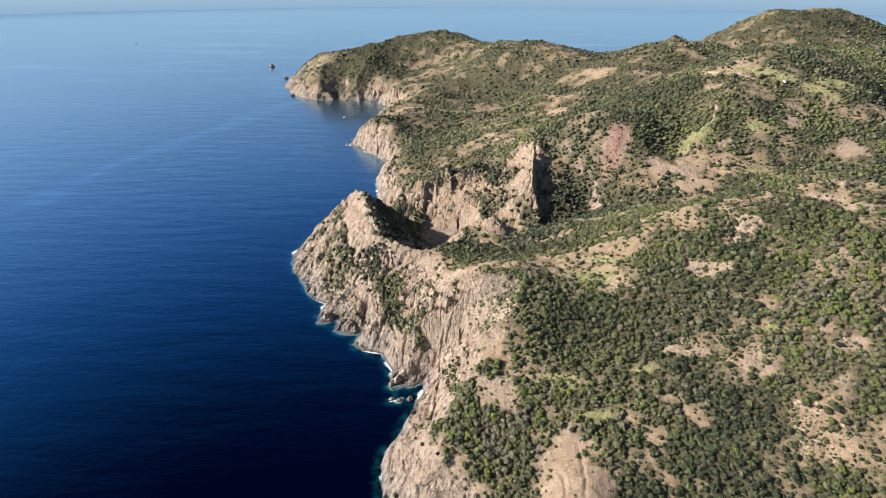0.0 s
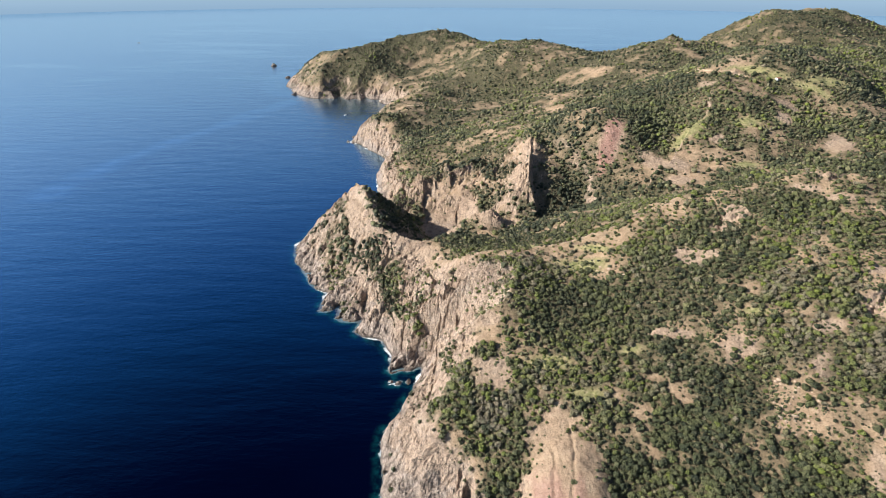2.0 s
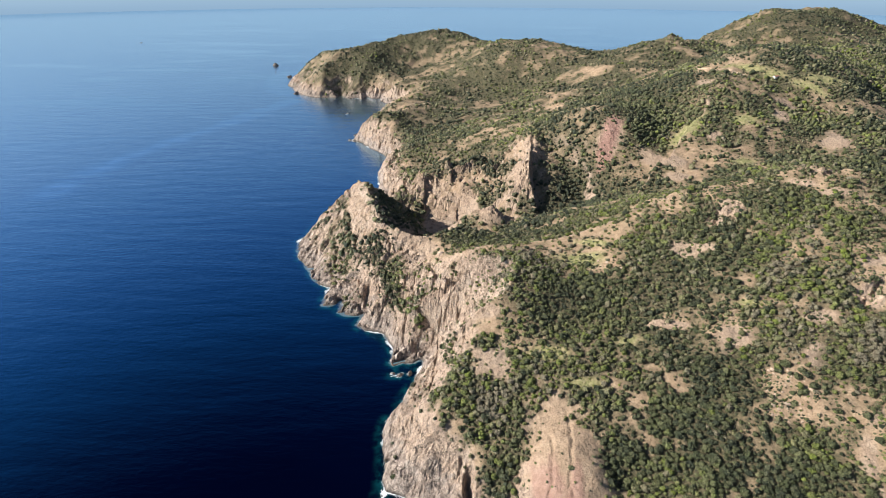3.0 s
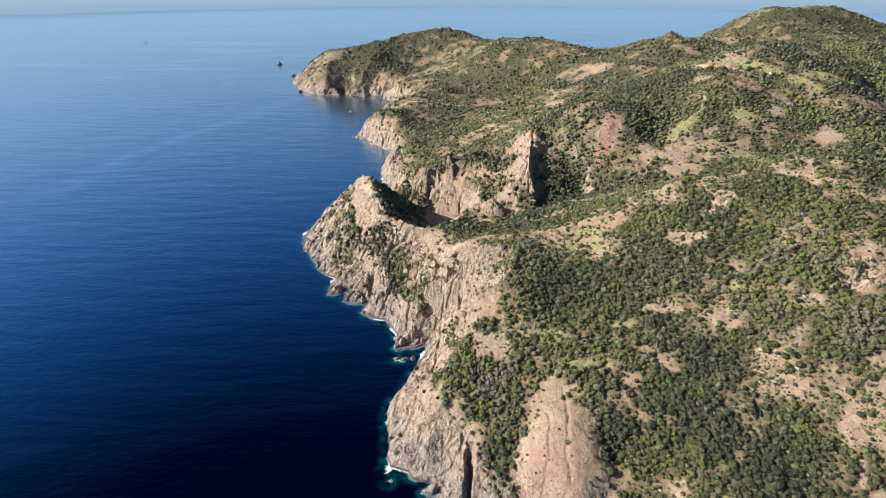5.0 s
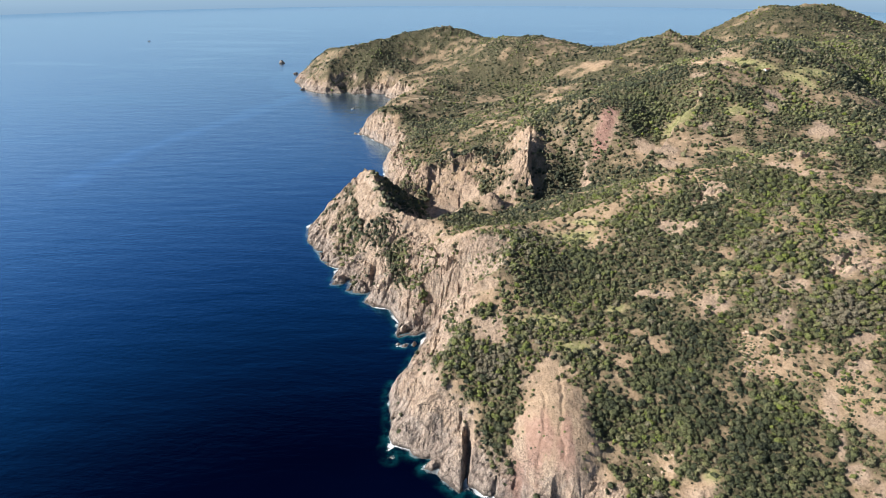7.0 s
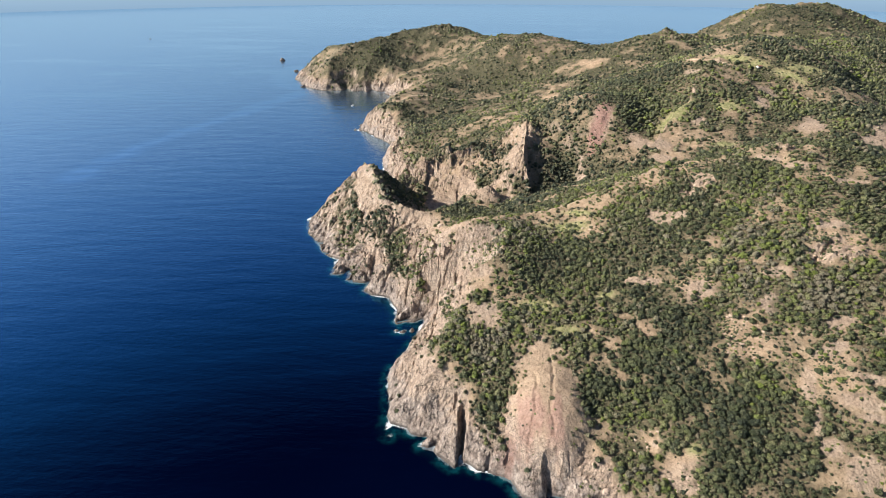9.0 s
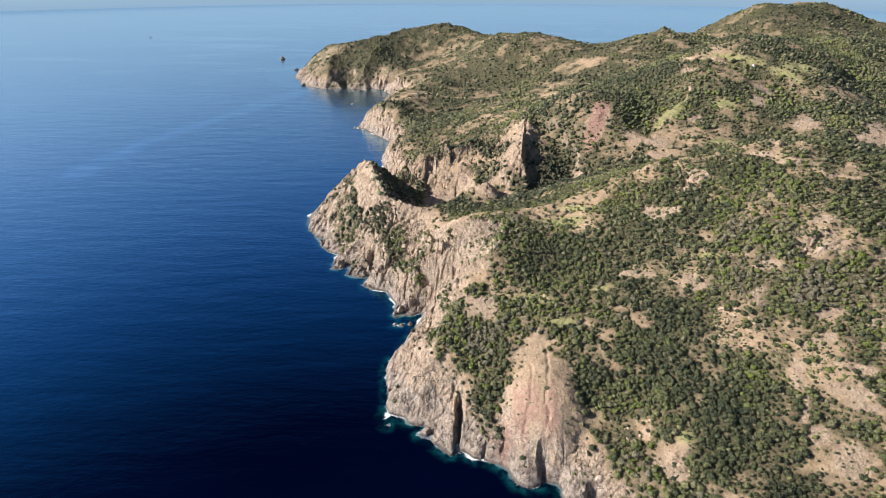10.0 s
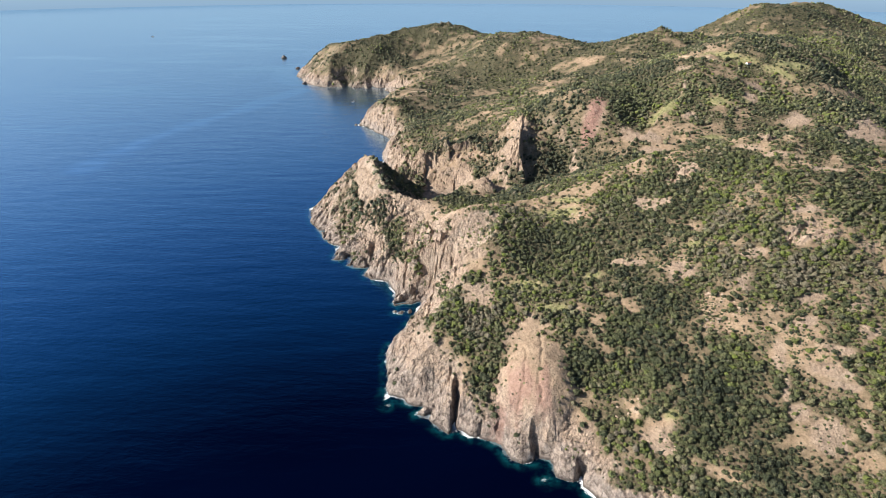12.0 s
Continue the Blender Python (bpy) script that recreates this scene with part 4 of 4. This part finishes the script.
def stone_mesh(seed, level=2, flat=0.6):
    """A weathered block with broken faces."""
    r = random.Random(seed)
    bm = bmesh.new()
    bmesh.ops.create_icosphere(bm, subdivisions=level, radius=1)
    cuts = [(Vector((r.uniform(-1, 1), r.uniform(-1, 1), r.uniform(-0.4, 1))).normalized(), r.uniform(0.55, 0.85)) for _ in range(9)]
    for v in bm.verts:
        for way, reach in cuts:
            over = v.co.dot(way) - reach
            if over > 0:
                v.co -= way * over * 0.9
        v.co *= 1 + 0.12 * noise.noise(v.co * 2.3 + Vector((seed, 0, 0)))
        v.co.z *= flat
    me = bpy.data.meshes.new("boulder")
    bm.to_mesh(me)
    bm.free()
    me.materials.append(STONE)
    return me


WET_STONE = plain("wet_granite", (0.15, 0.12, 0.10), 0.45)


def sea_rock(x, y, r, h, seed):
    me = stone_mesh(200 + seed, 3, 1.0)
    for v in me.vertices:
        v.co += Vector(v.co) * 0.25 * noise.noise(Vector(v.co) * 3.1)
        v.co.x *= r
        v.co.y *= r * 0.75
        v.co.z = v.co.z * (h + 0.8) - 0.8
    me.materials.clear()
    me.materials.append(WET_STONE)
    ob = new("sea_rock", me)
    ob.matrix_world = pose(x, y, 0, 0, 0, 47 * seed)
    return tagged(ob, "dark wet granite rock awash in the surf", "rock", "rocks in the surf")


for k, (rx, ry, rr, rh) in enumerate(SEA_ROCKS):
    sea_rock(rx, ry, rr, rh, k)


def islet():
    me = stone_mesh(301, 3, 1.0)
    for v in me.vertices:
        p = Vector(v.co)
        v.co = Vector((p.x * 9, p.y * 6, (p.z * (1 + 0.6 * noise.noise(p * 2.5)) + 0.25 * (1 - abs(p.x))) * 7 - 1))
    me.materials.clear()
    me.materials.append(WET_STONE)
    ob = new("islet", me)
    ob.matrix_world = pose(-486, 1728, 0, 0, 0, 20)
    return tagged(ob, "small bare rock islet off the far headland", "islet")


islet()

# loose boulders on the slopes over the shore and round the outcrops
STONES = [stone_mesh(s) for s in range(8)]
RUBBLE = [(171, 210, 15, 12, 57), (110, 163, 11, 7, 80), (248, 257, 16, 7, 10), (258, 361, 12, 5, 150), (190, 340, 14, 9, 100), (122, 138, 9, 8, 124), (105, 325, 14, 9, 129), (76, 152, 10, 6, 70)]
px, py = scattered(-110, 330, 122, 440, 7.5)
dd, rk, sc = on_grid(D, px, py), on_grid(ROCK_G, px, py), on_grid(SCRUB_G, px, py)
keep = np.nonzero((dd > 6) & (on_grid(steep, px, py) < 0.7) & (rk > 0.3) & (on_grid(BARE_G, px, py) < 0.5) & (rng.random(len(px)) < 0.34))[0][:270]
def boulder(x, y, r, label, group):
    ob = new("boulder", STONES[int(rng.integers(0, 8))])
    ob.matrix_world = pose(x, y, ground_z(x, y) - 0.05 * r, rng.uniform(-12, 12), rng.uniform(-12, 12), rng.uniform(0, 360)) @ Matrix.Diagonal((r * rng.uniform(0.8, 1.4), r, r * rng.uniform(0.7, 1.1), 1))
    return tagged(ob, label, "boulder", group)


for k in keep:
    boulder(px[k], py[k], float(np.clip(rng.lognormal(0.15, 0.45), 0.6, 3.4)), "weathered pinkish granite boulder on the rocky slope", "boulders on the slopes")
# rubble on the broken clearings
qx, qy = scattered(60, 300, 120, 380, 3.4)
loose = np.nonzero((ovals(qx, qy, RUBBLE, fractal(qx, qy, 6, 2, 66) * 0.4) > 0.5) & (on_grid(D, qx, qy) > 5) & (rng.random(len(qx)) < 0.75))[0][:160]
for k in loose:
    boulder(qx[k], qy[k], float(np.clip(rng.lognormal(-0.4, 0.35), 0.4, 1.5)), "pale granite block among scrub on a stony clearing", "blocks on the stony clearings")


# shrubs standing alone on grass and bare soil
SHRUBS = []
for s in range(31, 38):
    c, f = shrub_shape(s, 1, 3, 60)
    me = raw_mesh("shrub", c - np.array((0, 0, 0.1)), f)
    me.materials.append(LEAVES_ALONE)
    SHRUBS.append(me)
px, py = scattered(40, 320, 118, 400, 5.2)
open_ground = np.maximum(on_grid(SPARSE_G, px, py) * 0.5, np.maximum(on_grid(MEADOW_G, px, py), on_grid(BARE_G, px, py) * 0.55))
open_ground[(np.abs(px - 62) < 26) & (np.abs(py - 192) < 42)] *= 0.12
keep = np.nonzero((on_grid(D, px, py) > 5) & (px < 170 + 0.5 * py) & (rng.random(len(px)) < open_ground * 0.7))[0][:300]
for k in keep:
    r = float(np.clip(rng.lognormal(0.32, 0.4), 0.6, 2.7))
    ob = new("shrub", SHRUBS[int(rng.integers(0, len(SHRUBS)))])
    ob.matrix_world = pose(px[k], py[k], ground_z(px[k], py[k]), 0, 0, rng.uniform(0, 360)) @ Matrix.Diagonal((r, r * rng.uniform(0.8, 1.2), r * rng.uniform(0.65, 1.0), 1))
    tagged(ob, "low rounded evergreen shrub on open dry ground", "shrub", "shrubs on the clearings")

WHITE, TERRACOTTA, DARK, TIMBER = plain("white_plaster", (0.6, 0.58, 0.54)), plain("terracotta", (0.36, 0.16, 0.10)), plain("dark_glass", (0.03, 0.035, 0.04), 0.2), plain("timber", (0.16, 0.09, 0.05))


def farmhouse(x, y):
    z = ground_z(x, y) - 0.4
    house = new("farmhouse")
    house.matrix_world = pose(x, y, z, 0, 0, 24) @ Matrix.Scale(0.68, 4)
    tagged(house, "small white farmhouse with a terracotta roof beside the fields", "house")
    bm = bmesh.new()
    box(bm, 0, 0, 1.7, 10, 5.5, 3.4)
    for sx in (-5, 5):
        tri = [bm.verts.new((sx, -2.75, 3.4)), bm.verts.new((sx, 2.75, 3.4)), bm.verts.new((sx, 0, 4.9))]
        bm.faces.new(tri)
    part("wall", bm, WHITE, house)
    bm = bmesh.new()
    for side in (-1, 1):
        pts = [(-5.4, side * 3.1, 3.25), (5.4, side * 3.1, 3.25), (5.4, 0, 5.0), (-5.4, 0, 5.0)]
        lower = [bm.verts.new(p) for p in pts]
        upper = [bm.verts.new((p[0], p[1], p[2] + 0.18)) for p in pts]
        bm.faces.new(lower)
        bm.faces.new(upper)
        for i in range(4):
            bm.faces.new((lower[i], lower[(i + 1) % 4], upper[(i + 1) % 4], upper[i]))
    part("roof", bm, TERRACOTTA, house, "terracotta tiled roof")
    bm = bmesh.new()
    box(bm, 0.3, -2.77, 1.25, 1.0, 0.08, 2.1, 0.02)
    part("door", bm, TIMBER, house, "dark wooden door")
    for wx in (-3.2, 3.0):
        bm = bmesh.new()
        box(bm, wx, -2.77, 1.8, 1.0, 0.08, 1.1, 0.02)
        part("window", bm, DARK, house, "small dark window")


farmhouse(387, 685)


def motor_boat(x, y, turn, length):
    boat = new("motor_boat")
    boat.matrix_world = pose(x, y, 0, 0, 0, turn) @ Matrix.Scale(length / 7, 4)
    tagged(boat, "small white motor boat lying on the calm sea", "boat")
    bm = bmesh.new()
    rows = []
    for u, w, low in ((-3.5, 1.15, -0.2), (-1.5, 1.25, -0.25), (1.0, 1.15, -0.2), (2.6, 0.65, 0.0), (3.5, 0.06, 0.35)):
        rows.append([bm.verts.new(p) for p in ((u, -w, 0.85), (u, -w * 0.8, low), (u, 0, low - 0.15), (u, w * 0.8, low), (u, w, 0.85))])
    for a, b in zip(rows, rows[1:]):
        for i in range(4):
            bm.faces.new((a[i], a[i + 1], b[i + 1], b[i]))
    bm.faces.new(rows[0])
    part("hull", bm, WHITE, boat)
    bm = bmesh.new()
    box(bm, -0.2, 0, 0.72, 6.2, 1.9, 0.12, 0.03)
    part("deck", bm, TIMBER, boat, "brown deck")
    bm = bmesh.new()
    box(bm, 0.6, 0, 1.35, 1.9, 1.5, 1.1, 0.2)
    part("cabin", bm, WHITE, boat)
    bm = bmesh.new()
    box(bm, 1.5, 0, 1.5, 0.2, 1.2, 0.5, 0.05)
    part("windscreen", bm, DARK, boat, "dark windscreen")


motor_boat(-186, 1104, 60, 8)
motor_boat(-1146, 2312, 10, 9)


def footpath(points, width):
    """A trodden path laid on the ground."""
    pts = []
    for (ax, ay), (bx, by) in zip(points, points[1:]):
        n = max(2, int(math.hypot(bx - ax, by - ay) / 2))
        pts += [(ax + (bx - ax) * i / n, ay + (by - ay) * i / n) for i in range(n)]
    pts = [(x + 1.2 * noise.noise((x * 0.13, y * 0.13, 1)), y + 1.2 * noise.noise((x * 0.13, y * 0.13, 5))) for x, y in pts]
    bm = bmesh.new()
    rows = []
    for i, (x, y) in enumerate(pts):
        qx, qy = pts[min(i + 1, len(pts) - 1)]
        ox, oy = pts[max(i - 1, 0)]
        dx, dy = qx - ox, qy - oy
        l = math.hypot(dx, dy) or 1
        w = width * (0.4 + 0.25 * noise.noise((x * 0.2, y * 0.2, 9)))
        rows.append([bm.verts.new((x + s * w * -dy / l, y + s * w * dx / l, ground_z(x + s * w * -dy / l, y + s * w * dx / l) + 0.12)) for s in (-1, 0, 1)])
    for a, b in zip(rows, rows[1:]):
        for i in (0, 1):
            bm.faces.new((a[i], a[i + 1], b[i + 1], b[i]))
    return tagged(part("footpath", bm, PATH_SOIL), "narrow trodden path of pale dry soil", "path", kind="structure")


PATH_SOIL = plain("path_soil", (0.44, 0.34, 0.23), 0.95)
footpath([(-62, 985), (-47, 987), (-19, 1007), (15, 990), (45, 1000)], 4)
footpath([(300, 800), (324, 779), (336, 720), (360, 700)], 3)
